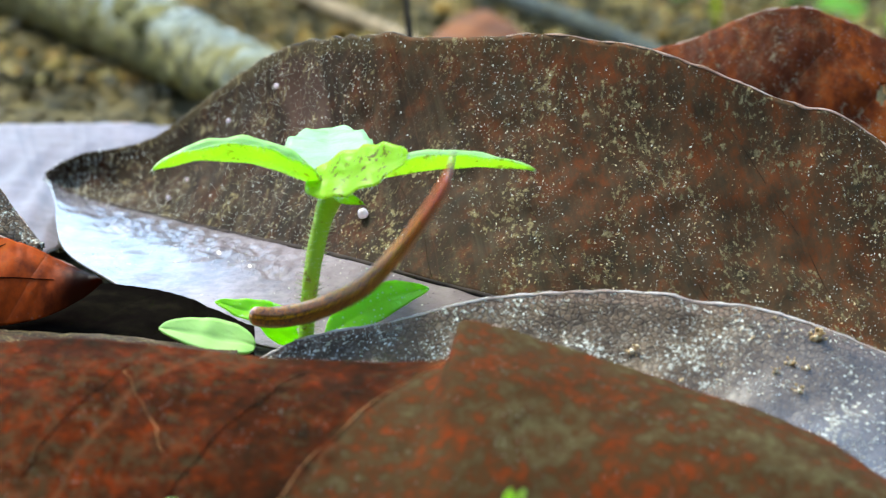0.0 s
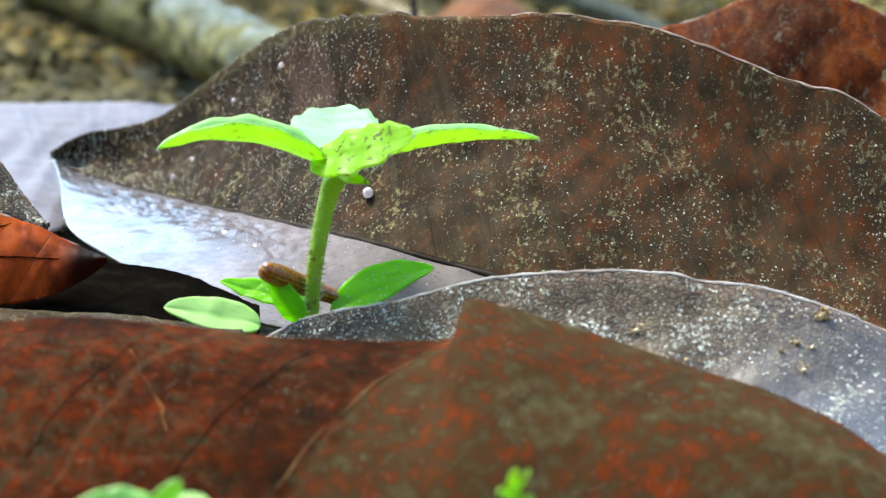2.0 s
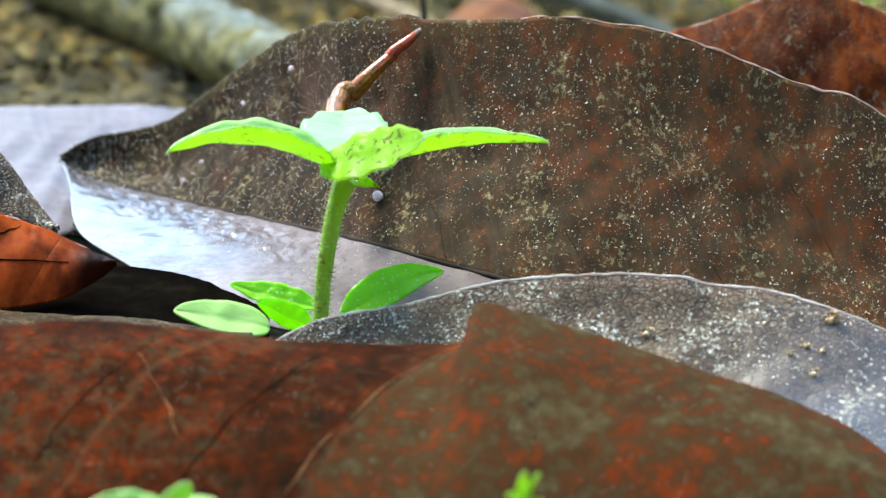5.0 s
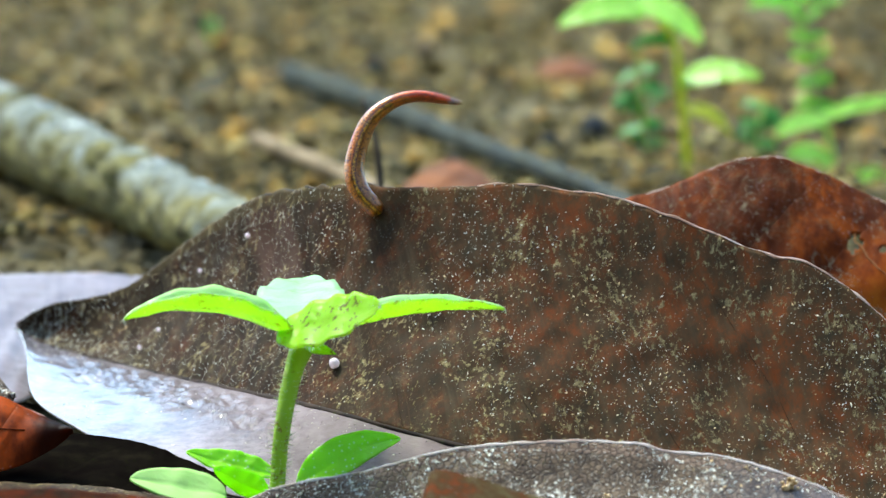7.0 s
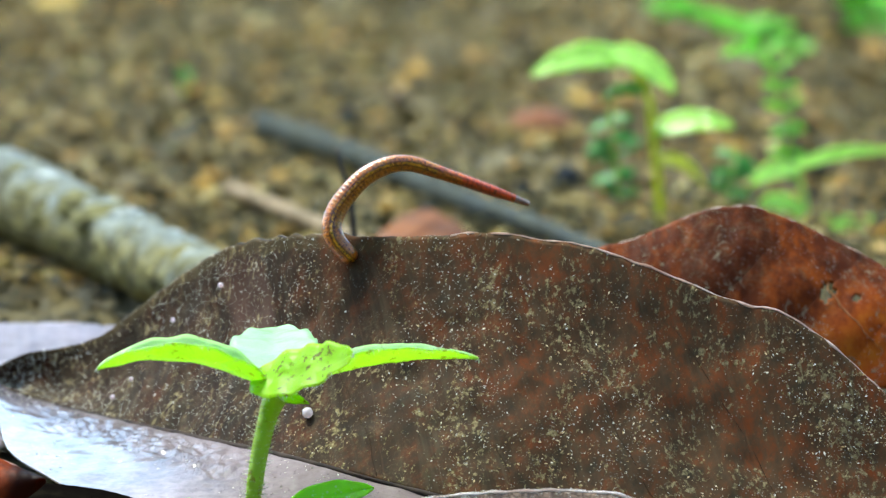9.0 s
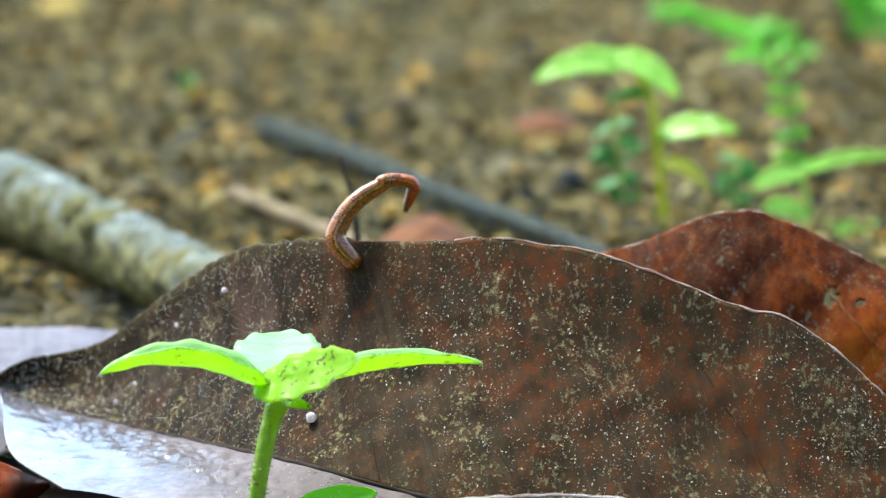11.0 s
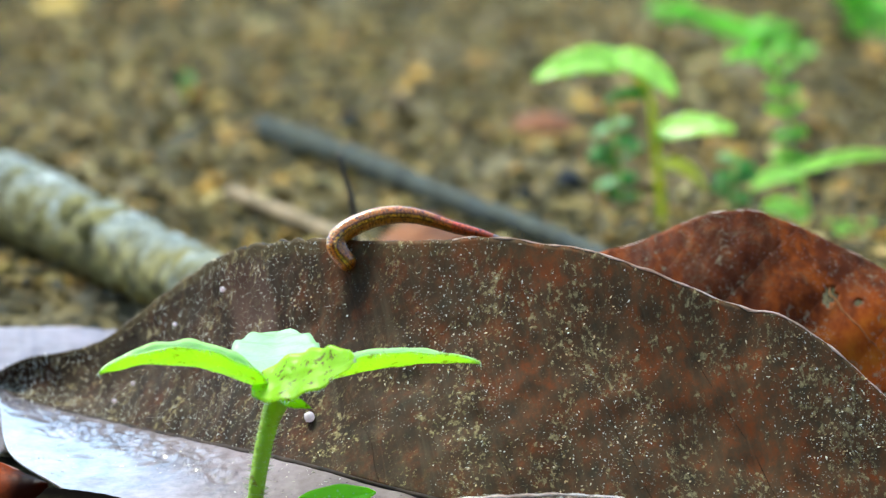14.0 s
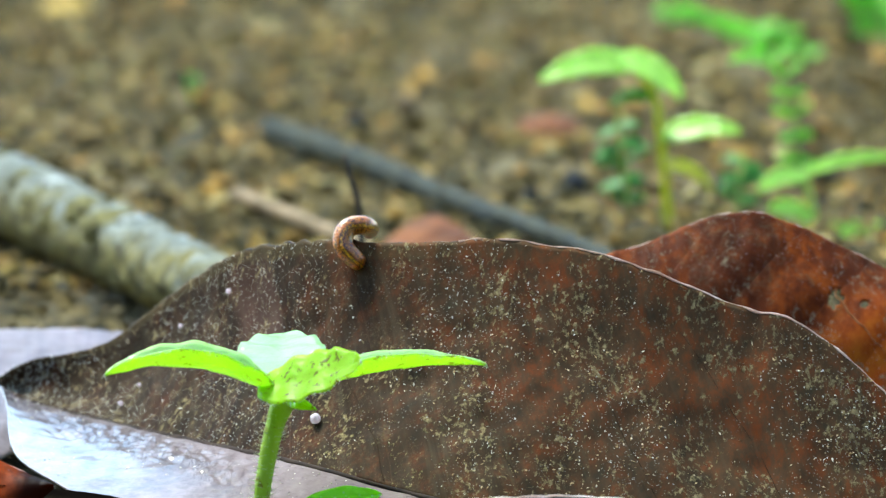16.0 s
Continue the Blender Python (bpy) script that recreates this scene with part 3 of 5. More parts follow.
# ---- fallen leaves ----
def big_leaf():
    leaf = thing("fallen_leaf", "large dark brown wet fallen leaf folded along its midrib", "leaf", (0, 19.6, 2.2))
    o = -leaf.location
    rib = [(-63.3, 101.5, 7.6), (-58.3, 98.1, 5.5), (-46.8, 85.8, 4.4), (-32.6, 64.6, 4.6), (-14.9, 35.3, 5.6), (5.2, 18.7, 2.9), (28.6, 12.8, -2.2), (67.2, 7.4, -10.7)]
    top = [(-63.3, 102.6, 8.2), (-57.8, 103, 11.1), (-48.7, 101.3, 13.2), (-43, 97.8, 16.3), (-33.7, 89.9, 24), (-24.4, 76.8, 30.9), (-15.5, 63.2, 34.3), (-7, 54.3, 35.5), (3.8, 48.2, 35.7), (14.4, 45.3, 36.5),
           (24.1, 43.1, 35.7), (32.1, 40.9, 34.2), (40.9, 38.3, 30.9), (49.7, 36.8, 27.5), (56.1, 35.6, 26.2), (62.9, 32.9, 22), (73, 27.4, 13)]
    top = [p + Vector((0, 0, 0.9 * noise.noise(p * 0.7) if -22 < p.x < -3 else 0)) for p in ragged(top, 0.5, 0.0, 90)]
    front = [(-60.1, 84.2, 7.1), (-55.7, 50.4, 4.5), (-47, 31.8, 2.5), (-38.2, 19.3, 0.1), (-26.1, 11.7, -2.8), (-10.4, 8.4, -4.6), (9, 5.3, -4.8), (31.9, 1.9, -7.3)]
    rib2 = [(-63.3, 101.5, 7.6), (-58.3, 98.1, 5.5), (-46.8, 85.8, 4.4), (-32.6, 64.6, 4.6), (-14.9, 35.3, 5.6), (5.2, 18.7, 2.9), (16.9, 15.3, 0.5), (32.4, 11.7, -3)]
    for name, bm, m, label in (
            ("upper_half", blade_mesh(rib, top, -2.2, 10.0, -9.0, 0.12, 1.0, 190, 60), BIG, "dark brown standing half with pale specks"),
            ("lower_half", blade_mesh(front, rib2, 0.2, 10.0, -9.0, 0.02, 0.35, 260, 90, quilt=0.02, wrinkle=0.55), SILVER, "wet glossy lying half")):
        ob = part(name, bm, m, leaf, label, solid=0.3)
        ob.location = o
        if name == "upper_half":
            side_veins(ob, 60, [(i, 1, i - 34, 50) for i in range(62, 186, 24)], 0.05, VEIN)
            grit(ob, 5200, 0.05, 0.14, GRIT, 3, 60, -0.02)["label"] = "pale sand grains"
            grit(ob, 350, 0.08, 0.2, GRIT, 4, 130, 0.3)["label"] = "clusters of pale grains"
            grit(ob, 700, 0.06, 0.2, OCHRE, 8, 110, 0.3, "soil_grit")["label"] = "khaki soil crumbs"
            grit(ob, 900, 0.06, 0.2, OCHRE, 21, 100, 0.08, "soil_grit", (0.6, 1.0))["label"] = "khaki soil crumbs"
        else:
            # white grains here stand in for glints of the wet skin
            grit(ob, 500, 0.05, 0.2, GRIT, 5, 60, 0.05)["label"] = "pale sand grains"
    for ob in (margin(top[:53], leaf, 0.15, 0.15, 160, DARK_RIM, "dark gnawed leaf rim"), margin(top[52:], leaf, 0.22, 0.2), part("midrib", tube_mesh(rib2, (0.3, 0.45, 0.5, 0.5), 100, 8, 0.1), MIDRIB, leaf, "dark raised midrib")):
        ob.location = o


def grit(blade, number, small, large, material, seed, cluster=60.0, cut=0.05, name="grit", stretch=None):
    """Grains stuck to the side of a blade that faces the clearing."""
    rng = random.Random(seed)
    verts, faces = [], []
    polys = blade.data.polygons
    lo, hi = stretch or (0.0, 1.0)
    tries = 0
    while len(verts) < number * 6 and tries < number * 40:
        tries += 1
        f = polys[rng.randrange(int(len(polys) * lo), int(len(polys) * hi))]
        p = f.center / MM
        if noise.noise(p * cluster * MM + Vector((seed, 0, 0))) < cut + rng.gauss(0, 0.12):
            continue
        n = f.normal if f.normal.y - 0.25 * f.normal.z < 0 else -f.normal
        r = small + (large - small) * rng.random() ** 2
        a = f.normal.orthogonal().normalized()
        b = n.cross(a)
        p = p + n * (0.16 + r * 0.15) + a * rng.uniform(-0.3, 0.3) + b * rng.uniform(-0.3, 0.3)
        k = len(verts)
        turn = rng.random() * 6.283
        long, short = r * rng.uniform(0.9, 2.0), r * rng.uniform(0.45, 0.9)
        a, b = a * math.cos(turn) + b * math.sin(turn), b * math.cos(turn) - a * math.sin(turn)
        for d in (a * long, b * short, -a * long, -b * short, n * 0.45 * r, -n * 0.45 * r):
            verts.append((p + d * rng.uniform(0.6, 1.3)) * MM)
        for i in range(4):
            j = (i + 1) % 4
            faces += [(k + i, k + j, k + 4), (k + j, k + i, k + 5)]
    mesh = bpy.data.meshes.new(name)
    mesh.from_pydata(verts, [], faces)
    mesh.materials.append(material)
    ob = new(name, mesh)
    ob.parent, ob.location = blade.parent, blade.location
    return tagged(ob, kind="stuff")


def simple_leaf(label, lower, upper, material, foot, bulge=1.0, pitch=9.0, slant=8.0, wave=0.6, rim=True, nv=40, holes=(), rim_radius=0.14, rim_material=None):
    leaf = thing("fallen_leaf", label, "leaf", foot)
    upper = ragged(upper, 0.35, foot[0], 200)
    ob = part("blade", blade_mesh(lower, upper, bulge, pitch, slant, 0.1, wave, 200, nv, holes=holes), material, leaf, solid=0.3)
    ob.location = -leaf.location
    if rim:
        margin(upper, leaf, rim_radius, material=rim_material).location = -leaf.location
    return leaf


def grey_leaf():
    edge = [(-26.8, -6.5, -2.6), (-20, -5.9, 0.6), (-13.9, -5.7, 2.2), (-6.4, -5.5, 3.5), (1.2, -6.2, 5.6), (8.8, -6, 6.8), (16.3, -6.9, 7.5), (23.1, -6.8, 7.7), (29, -7.9, 7.5), (35, -8.1, 6.3), (41.7, -9.2, 5.8),
            (47.7, -10.4, 4.2), (53.6, -11.8, 2.2), (58.5, -13.1, 0.3), (68.2, -15.8, -3.9)]
    foot = [(-26.3, -17.1, -5.9), (-13.6, -21, -5.1), (1.2, -25, -4.7), (15.7, -29.1, -5), (30, -34.6, -7.6), (43.9, -41.1, -10.6), (55.4, -45.7, -13.9), (64.5, -48.1, -16.3)]
    leaf = simple_leaf("grey-brown curled fallen leaf with cracked skin and pale crumbs", foot, edge, GREY, (15.8, -24, -4.5), -2.5, 12.0, 9.0, 0.4, True, 60, rim_radius=0.3, rim_material=SUNLIT_RIM)
    blade = leaf.children[0]
    grit(blade, 4200, 0.05, 0.22, GRIT, 11, 120, 0.1)["label"] = "white mineral grains"
    grit(blade, 260, 0.1, 0.35, OCHRE, 12, 70, 0.3, "soil_grit")["label"] = "ochre soil crumbs"
    return leaf


def near_leaf():
    edge = [(-64.8, -34.7, 4.5), (-56.2, -34.5, 5.8), (-47.6, -34.4, 6.3), (-40.5, -34.5, 5.8), (-32.6, -34.6, 5), (-24.7, -34.8, 4), (-13.2, -34.9, 3.4), (-6, -35.4, 3.3), (0.4, -35.8, 3.8), (1.2, -35.7, 4.6), (1.7, -35.4, 6.5), (2.2, -35, 8.6), (3.6, -35, 8.7),
            (8.3, -36.2, 7.7), (15.4, -37.5, 5.7), (23.9, -39, 3.1), (31, -40.3, 0.8), (38.7, -41.7, -1.2), (45.7, -43.1, -4), (50.6, -44.5, -6.6), (55.3, -46.2, -10.4), (61, -47.9, -14.9)]
    foot = [(-59.3, -83.5, -9.9), (-38.3, -83.5, -9.9), (-18.6, -83.5, -9.9), (1, -83.5, -9.9), (20.7, -83.6, -10.2), (40.6, -81.7, -11), (57.3, -79.9, -12.4)]
    leaf = simple_leaf("red-brown decaying fallen leaf with a torn edge", foot, edge, NEAR, (-5.6, -72.6, -11.4), 4.0, 30.0, 35.0, 0.8, True, 60, rim_radius=0.1)
    side_veins(leaf.children[0], 60, [(66, 7, 96, 57)], 0.1, PALE_VEIN, "pale side vein", 1.0)
    side_veins(leaf.children[0], 60, [(45, 19, 36, 44)], 0.06, PALE_VEIN, "thin pale vein", 1.0)
    side_veins(leaf.children[0], 60, [(18, 14, 37, 46), (46, 10, 72, 53)], 0.1, GAP_SHADE_AND_VEIN, "dark side vein", 1.0)
    return leaf


def other_leaves():
    red = simple_leaf("dark red fallen leaf with an orange patch and small holes",
                [(23.9, 79.5, 9.5), (40.1, 75.5, 10.1), (57.2, 73.6, 10.4), (82.7, 71.4, 9.8)],
                [(24.1, 88.3, 26.8), (31.1, 88.7, 29.2), (38.1, 89, 31), (45.1, 89.4, 33.9), (49.5, 89.7, 35.4), (55.6, 89.8, 36), (62.6, 89.4, 33.9), (68.6, 89, 31), (76.5, 87.3, 26.9), (85.1, 85.2, 20.1)],
                FAR_RED, (53.1, 75.5, 10.1), 2.0, 14.0, 10.0, 0.6, True, 50, holes=(((67.5, 82.7, 23.5), 1.3), ((71.9, 82.6, 22.7), 0.7)))
    side_veins(red.children[0], 50, [(140, 32, 168, 14)], 0.13, PALE_VEIN, "pale split vein")
    simple_leaf("smooth wet fallen leaf with a pale sheen",
                [(-78.2, 55.6, -0.6), (-65.9, 57.8, 0.3), (-60.1, 68, 0.8), (-56, 90.1, -0), (-42.7, 118.4, -0.7)],
                [(-91.5, 165.3, 7.6), (-76.8, 165.3, 8), (-63.1, 165.3, 8), (-54.3, 165.3, 8.1), (-44.5, 165.2, 7.3)], PALE_SHEEN, (-67.1, 70.6, 4.7), 0.4, 16.0, 12.0, 0.3, True)
    simple_leaf("mottled grey fallen leaf standing on edge",
                [(-74, 15.8, 3.6), (-66.2, 16, 5.1), (-59.9, 16.3, 6.7), (-55.7, 17.7, 9.2)],
                [(-74.8, 25.8, 28.4), (-66.8, 24.8, 22.2), (-62, 23, 17.2), (-59.1, 21.4, 13.5), (-55.5, 18.7, 9.5)], GREY, (-64.6, 16, 5.1), 0.8, 12.0, 9.0, 0.4, True)
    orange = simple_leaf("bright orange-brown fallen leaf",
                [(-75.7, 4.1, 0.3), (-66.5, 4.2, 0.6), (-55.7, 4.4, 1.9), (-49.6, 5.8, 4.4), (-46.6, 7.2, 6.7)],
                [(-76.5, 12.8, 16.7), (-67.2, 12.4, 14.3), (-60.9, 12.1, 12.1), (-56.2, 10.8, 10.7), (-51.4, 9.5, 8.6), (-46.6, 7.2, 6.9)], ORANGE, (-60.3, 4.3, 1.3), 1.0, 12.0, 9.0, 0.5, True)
    side_veins(orange.children[0], 40, [(8, 18, 150, 20), (60, 19, 105, 36)], 0.14, GAP_SHADE_AND_VEIN, "dark vein")
    # black sheet for the shade in the gap between the leaves
    simple_leaf("black sheet standing in for the shade in the gap below the leaves",
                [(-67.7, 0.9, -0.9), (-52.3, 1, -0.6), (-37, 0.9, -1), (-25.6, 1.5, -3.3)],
                [(-69.8, 19.7, 2.9), (-54.2, 22, 4.2), (-38.2, 19.7, 2.9), (-26.1, 12.1, -0.5)], GAP_SHADE_AND_VEIN, (-44.7, 1, -0.6), 0.3, 12.0, 9.0, 0.4, False)
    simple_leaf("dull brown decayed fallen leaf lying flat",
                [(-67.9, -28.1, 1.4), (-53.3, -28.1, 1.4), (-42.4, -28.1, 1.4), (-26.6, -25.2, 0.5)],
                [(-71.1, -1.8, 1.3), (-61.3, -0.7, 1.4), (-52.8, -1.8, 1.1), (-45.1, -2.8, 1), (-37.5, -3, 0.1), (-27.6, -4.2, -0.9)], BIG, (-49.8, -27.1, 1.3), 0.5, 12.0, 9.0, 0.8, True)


def crumb(label, at, size, material, seed, lumps=1, uneven=0.35):
    """A small uneven lump stuck on a leaf."""
    rng = random.Random(seed)
    bm = bmesh.new()
    for k in range(lumps):
        c = Vector((0, 0, 0)) if k == 0 else Vector((rng.gauss(0, 1), rng.uniform(-0.4, 0.4), rng.gauss(0, 0.8))) * size * 1.7
        made = bmesh.ops.create_icosphere(bm, subdivisions=2, radius=size * (1.0 if k == 0 else rng.uniform(0.4, 0.8)))["verts"]
        for v in made:
            v.co *= 1 + uneven * noise.noise(v.co * 1.2 / size + Vector((seed, k, 0)))
            v.co = (v.co + c) * MM
    ob = part("crumb", bm, material)
    ob.location = Vector(at) * MM
    return tagged(ob, label, "crumb", "crumbs on the leaves")


big_leaf()
grey_leaf()
near_leaf()
other_leaves()


for k, (at, size) in enumerate((((-25.3, 73.9, 25.7), 0.42), ((-33.1, 84, 19.1), 0.35), ((-11.5, 38.2, 11.5), 0.8), ((-39.5, 82.9, 10.1), 0.3), ((-42.5, 84.1, 7.1), 0.35))):
    crumb("pale pinkish white grain on a dark leaf", at, size, PEARL, k + 1, uneven=0.16)
for k, (at, size, lumps) in enumerate((((49.6, -12.7, 2.7), 0.45, 18), ((24.9, -14.7, 1.0), 0.36, 14), ((45.6, -16.7, -0.1), 0.3, 14), ((47.8, -17.4, -0.7), 0.25, 12), ((46.5, -20.9, -3.1), 0.3, 14), ((43.7, -18.3, -0.9), 0.22, 10))):
    crumb("ochre soil crumb on a grey leaf", at, size, OCHRE, k + 20, lumps)


# ---- seedling ----
def hair_fringe(leaf, number):
    """Short pale hairs along the edge of a live leaf and below it."""
    rng = random.Random(number)
    edges = {}
    for f in leaf.data.polygons:
        for k in f.edge_keys:
            edges[k] = edges.get(k, 0) + 1
    rim = sorted(k for k, used in edges.items() if used == 1)
    bm = bmesh.new()
    for _ in range(number):
        v = leaf.data.vertices[rng.choice(rim)[0]] if rng.random() < 0.7 else rng.choice(leaf.data.vertices)
        foot = v.co / MM
        tip = foot + Vector((rng.gauss(0, 0.3), rng.gauss(-0.2, 0.3), rng.gauss(-0.45, 0.2)))
        bm.faces.new([bm.verts.new(q * MM) for q in (foot + Vector((0.035, 0, 0)), foot - Vector((0.035, 0, 0)), tip)])
    part("leaf_hairs", bm, HAIR, leaf, "fine pale hairs")


def seedling():
    plant = thing("seedling", "bright green hairy seedling with whorled leaves on a short stem", "plant", (-18.6, -0, -0.3))
    o = -plant.location
    axis = [(-18.9, -2.3, -15), (-18.8, -0.7, -4.5), (-18.4, 0.4, 2.3), (-17.9, 1.2, 7.6), (-17, 2.6, 12.8), (-15.8, 3.8, 17.3), (-14.4, 4.3, 20.7)]
    made = [part("stem", tube_mesh(axis, (0.85, 0.95, 1.0, 1.03, 1.08, 1.16, 1.26, 1.9), 60, 14, 0.1), STEM_GREEN, plant, "green stem with dark dots")]
    # fine hairs along the stem
    rng = random.Random(9)
    bm = bmesh.new()
    path = spline(axis, 60)
    for k in range(700):
        i = rng.randrange(24, 57)
        a = rng.random() * 6.283
        out = Vector((math.cos(a), math.sin(a), rng.uniform(-0.1, 0.5)))
        foot = path[i] + Vector((math.cos(a), math.sin(a), 0)) * 1.0
        tip = foot + out * rng.uniform(0.5, 1.35)
        s = Vector((-math.sin(a), math.cos(a), 0)) * 0.035
        up = Vector((0, 0, 0.035))
        bm.faces.new([bm.verts.new(q * MM) for q in (foot + s, foot - s, tip)])
        bm.faces.new([bm.verts.new(q * MM) for q in (foot + up, foot - up, tip)])
    made.append(part("stem_hairs", bm, HAIR, plant, "short pale hairs"))
    made.append(part("leaf", frond_mesh((-15.8, 4.2, 19.7), (-27, 2.2, 26.6), (-38.9, -1.3, 23.4), 3.8, (0.0, 1, 0.0), 0.75, 0.75), TOP_GREEN, plant, "arched leaf lit from above", solid=0.18))
    made.append(part("leaf", frond_mesh((-14.9, 5.3, 20.5), (-16.4, 21.1, 24.2), (-16, 34.3, 24.4), 6.2, (1, 0, 0.05), 0.12, 0.6, ripple=0.6), MINT_GREEN, plant, "cupped leaf with a white sheen", solid=0.18))
    made.append(part("leaf", frond_mesh((-18.2, 3.6, 21.3), (-11.0, -3.0, 22.7), (-4.6, -8.0, 26.2), 4.5, (-0.3, 0.92, 0.28), 0.1, 0.55, ripple=0.5), SPOT_GREEN, plant, "young leaf with dark spots below", solid=0.18))
    made.append(part("bract", frond_mesh((-14.8, 2.1, 19.5), (-13.2, -0.9, 19.7), (-10.6, -3, 18.9), 0.9, (0.3, 0, 1), 0.2, 0.9), SPOT_GREEN, plant, "small pointed bract", solid=0.15))
    made.append(part("leaf", frond_mesh((-25.3, -2.1, -0.5), (-31.5, -2.9, 0.9), (-38.1, -3.7, 2.3), 3.4, (0, 0.75, 0.45), 0.12, 0.6, ripple=0.05), PALE_GREEN, plant, "pale oval seed leaf", solid=0.25))
    made.append(part("leaf", frond_mesh((-15.8, 3, -0.5), (-9.6, 6.9, 5.1), (-1.9, 9, 5.4), 2.8, (-0.2, 0.6, 0.75), 0.2, 0.75), LOW_GREEN, plant, "green low leaf with pale specks", solid=0.2))
    made.append(part("leaf", frond_mesh((-18.9, 4.3, 1.3), (-24.9, 4.5, 2.4), (-31.1, 5.8, 4.2), 2.2, (0, 0.75, 0.55), 0.25, 0.7), LOW_GREEN, plant, "narrow low leaf", solid=0.2))
    for ob in made:
        ob.location = o
    for ob in made[2:5]:
        hair_fringe(ob, 260)
    hinge = Vector((-12.2, 4.3, 20.3))
    right = part("leaf", frond_mesh(hinge, (-1.1, 7, 24.6), (12.4, 9.8, 23.2), 3.0, (0.0, 1, 0.0), 0.7, 0.75, origin=hinge), TOP_GREEN, plant, "arched leaf on which the leech first reaches", solid=0.18)
    hair_fringe(right, 260)
    hinge2 = Vector((-19.8, -1, -0.2))
    held = part("leaf", frond_mesh(hinge2, (-22.4, -1.3, 1.5), (-25.8, -2.2, 5.1), 1.9, (0.6, -0.2, 0.7), 0.2, 0.6, origin=hinge2), LOW_GREEN, plant, "low leaf that the leech grips", solid=0.2)
    for ob, h in ((right, hinge), (held, hinge2)):
        ob.location = h * MM + o
    return plant, right, held


plant, right_leaf, held_leaf = seedling()


# ---- leech ----
SEGMENTS = 60


def leech_skin(name, back, line, stripe, belly, glow=0.2):
    """Shiny skin: a mottled back, a bright stripe along the flank between two dark lines, a paler belly."""
    n = Nodes(name)
    z = n.put("ShaderNodeSeparateXYZ", Vector=n.coord).outputs[2]
    up = n.math("MULTIPLY", n.math("ADD", n.math("DIVIDE", z, 0.0014), 1.0), 0.5)
    c = n.ramp(up, (0.0, belly), (0.3, belly), (0.38, line), (0.42, stripe), (0.52, stripe), (0.56, line), (0.64, back), (1.0, back))
    info = n.t.nodes.new("ShaderNodeObjectInfo").outputs["Random"]
    moved = n.t.nodes.new("ShaderNodeVectorMath")
    n.set(moved.inputs[0], n.coord)
    n.set(moved.inputs[1], info)
    mottle = n.ramp(n.noise(1100, 4, 0.7, moved.outputs[0]), (0.46, 0.0), (0.56, 1.0))
    c = n.mix(n.math("MULTIPLY", mottle, 0.45), c, line)
    inner = c
    dots = n.ramp(n.noise(2600, 2, 0.5, moved.outputs[0]), (0.56, 0.0), (0.6, 1.0))
    c = n.mix(n.math("MULTIPLY", dots, 0.85), c, (0.03, 0.013, 0.006))
    x = n.put("ShaderNodeSeparateXYZ", Vector=n.coord).outputs[0]
    rings = n.math("MULTIPLY", n.math("SINE", n.math("MULTIPLY", x, 12000.0)), 0.5)
    normal = n.bump(n.math("ADD", n.noise(1500, 2, 0.5, moved.outputs[0]), rings), 0.00004, 0.7)
    n.done(c, 0.35, normal, Subsurface_Weight=0.6, Subsurface_Radius=(1.0, 0.35, 0.12), Subsurface_Scale=0.0014, Specular_IOR_Level=0.4, Coat_Weight=1.0, Coat_Roughness=0.15, Coat_IOR=1.55)
    return n.let_through(n.mix(0.5, inner, (0.95, 0.25, 0.03)), glow * 0.5)


def build_leech():
    body = thing("leech", "slender brown land leech with an orange stripe and reddish head", "leech")
    skins = [leech_skin("leech_brown", (0.62, 0.21, 0.008), (0.16, 0.045, 0.004), (1.0, 0.44, 0.01), (0.78, 0.25, 0.008), 0.4),
             leech_skin("leech_rust", (0.62, 0.17, 0.008), (0.26, 0.06, 0.005), (0.98, 0.28, 0.015), (0.95, 0.2, 0.012), 0.5),
             leech_skin("leech_red", (0.62, 0.13, 0.03), (0.45, 0.08, 0.015), (0.95, 0.14, 0.012), (1.0, 0.15, 0.012), 0.6),
             leech_skin("leech_tip", (0.3, 0.2, 0.16), (0.3, 0.2, 0.16), (0.4, 0.3, 0.22), (0.4, 0.3, 0.22), 0.3)]
    girth = [1.35, 1.52, 1.52, 1.46, 1.38, 1.28, 1.14, 0.96, 0.88, 0.78, 0.45]
    pieces = []
    for i in range(SEGMENTS):
        s = i / (SEGMENTS - 1)
        k = min(int(s * 10), 9)
        r = girth[k] + (girth[k + 1] - girth[k]) * (s * 10 - k)
        bm = bmesh.new()
        rings = []
        profile = ((-1.15, 0.15), (-1.05, 0.45), (-0.8, 0.75), (-0.45, 0.93), (0.0, 1.0), (0.5, 0.97), (0.95, 0.6)) if i == 0 else (
            (-0.95, 0.6), (-0.85, 0.88), (-0.45, 0.975), (0.0, 1.0), (0.45, 0.975), (0.85, 0.88), (0.95, 0.6))
        for x, q in profile:
            rings.append([bm.verts.new((x * MM, math.cos(a) * r * q * MM, math.sin(a) * r * q * MM)) for a in [2 * math.pi * j / 14 for j in range(14)]])
        for a, b in zip(rings, rings[1:]):
            for j in range(14):
                bm.faces.new((a[j], b[j], b[(j + 1) % 14], a[(j + 1) % 14]))
        bm.faces.new(rings[0])
        bm.faces.new(list(reversed(rings[-1])))
        skin = skins[0] if s < 0.66 else skins[1] if s < 0.76 else skins[2] if s < 0.96 else skins[3]
        name = "tail_sucker" if i == 0 else "head_segment" if s > 0.72 else "body_segment"
        pieces.append(part(name, bm, skin, body))
    return pieces


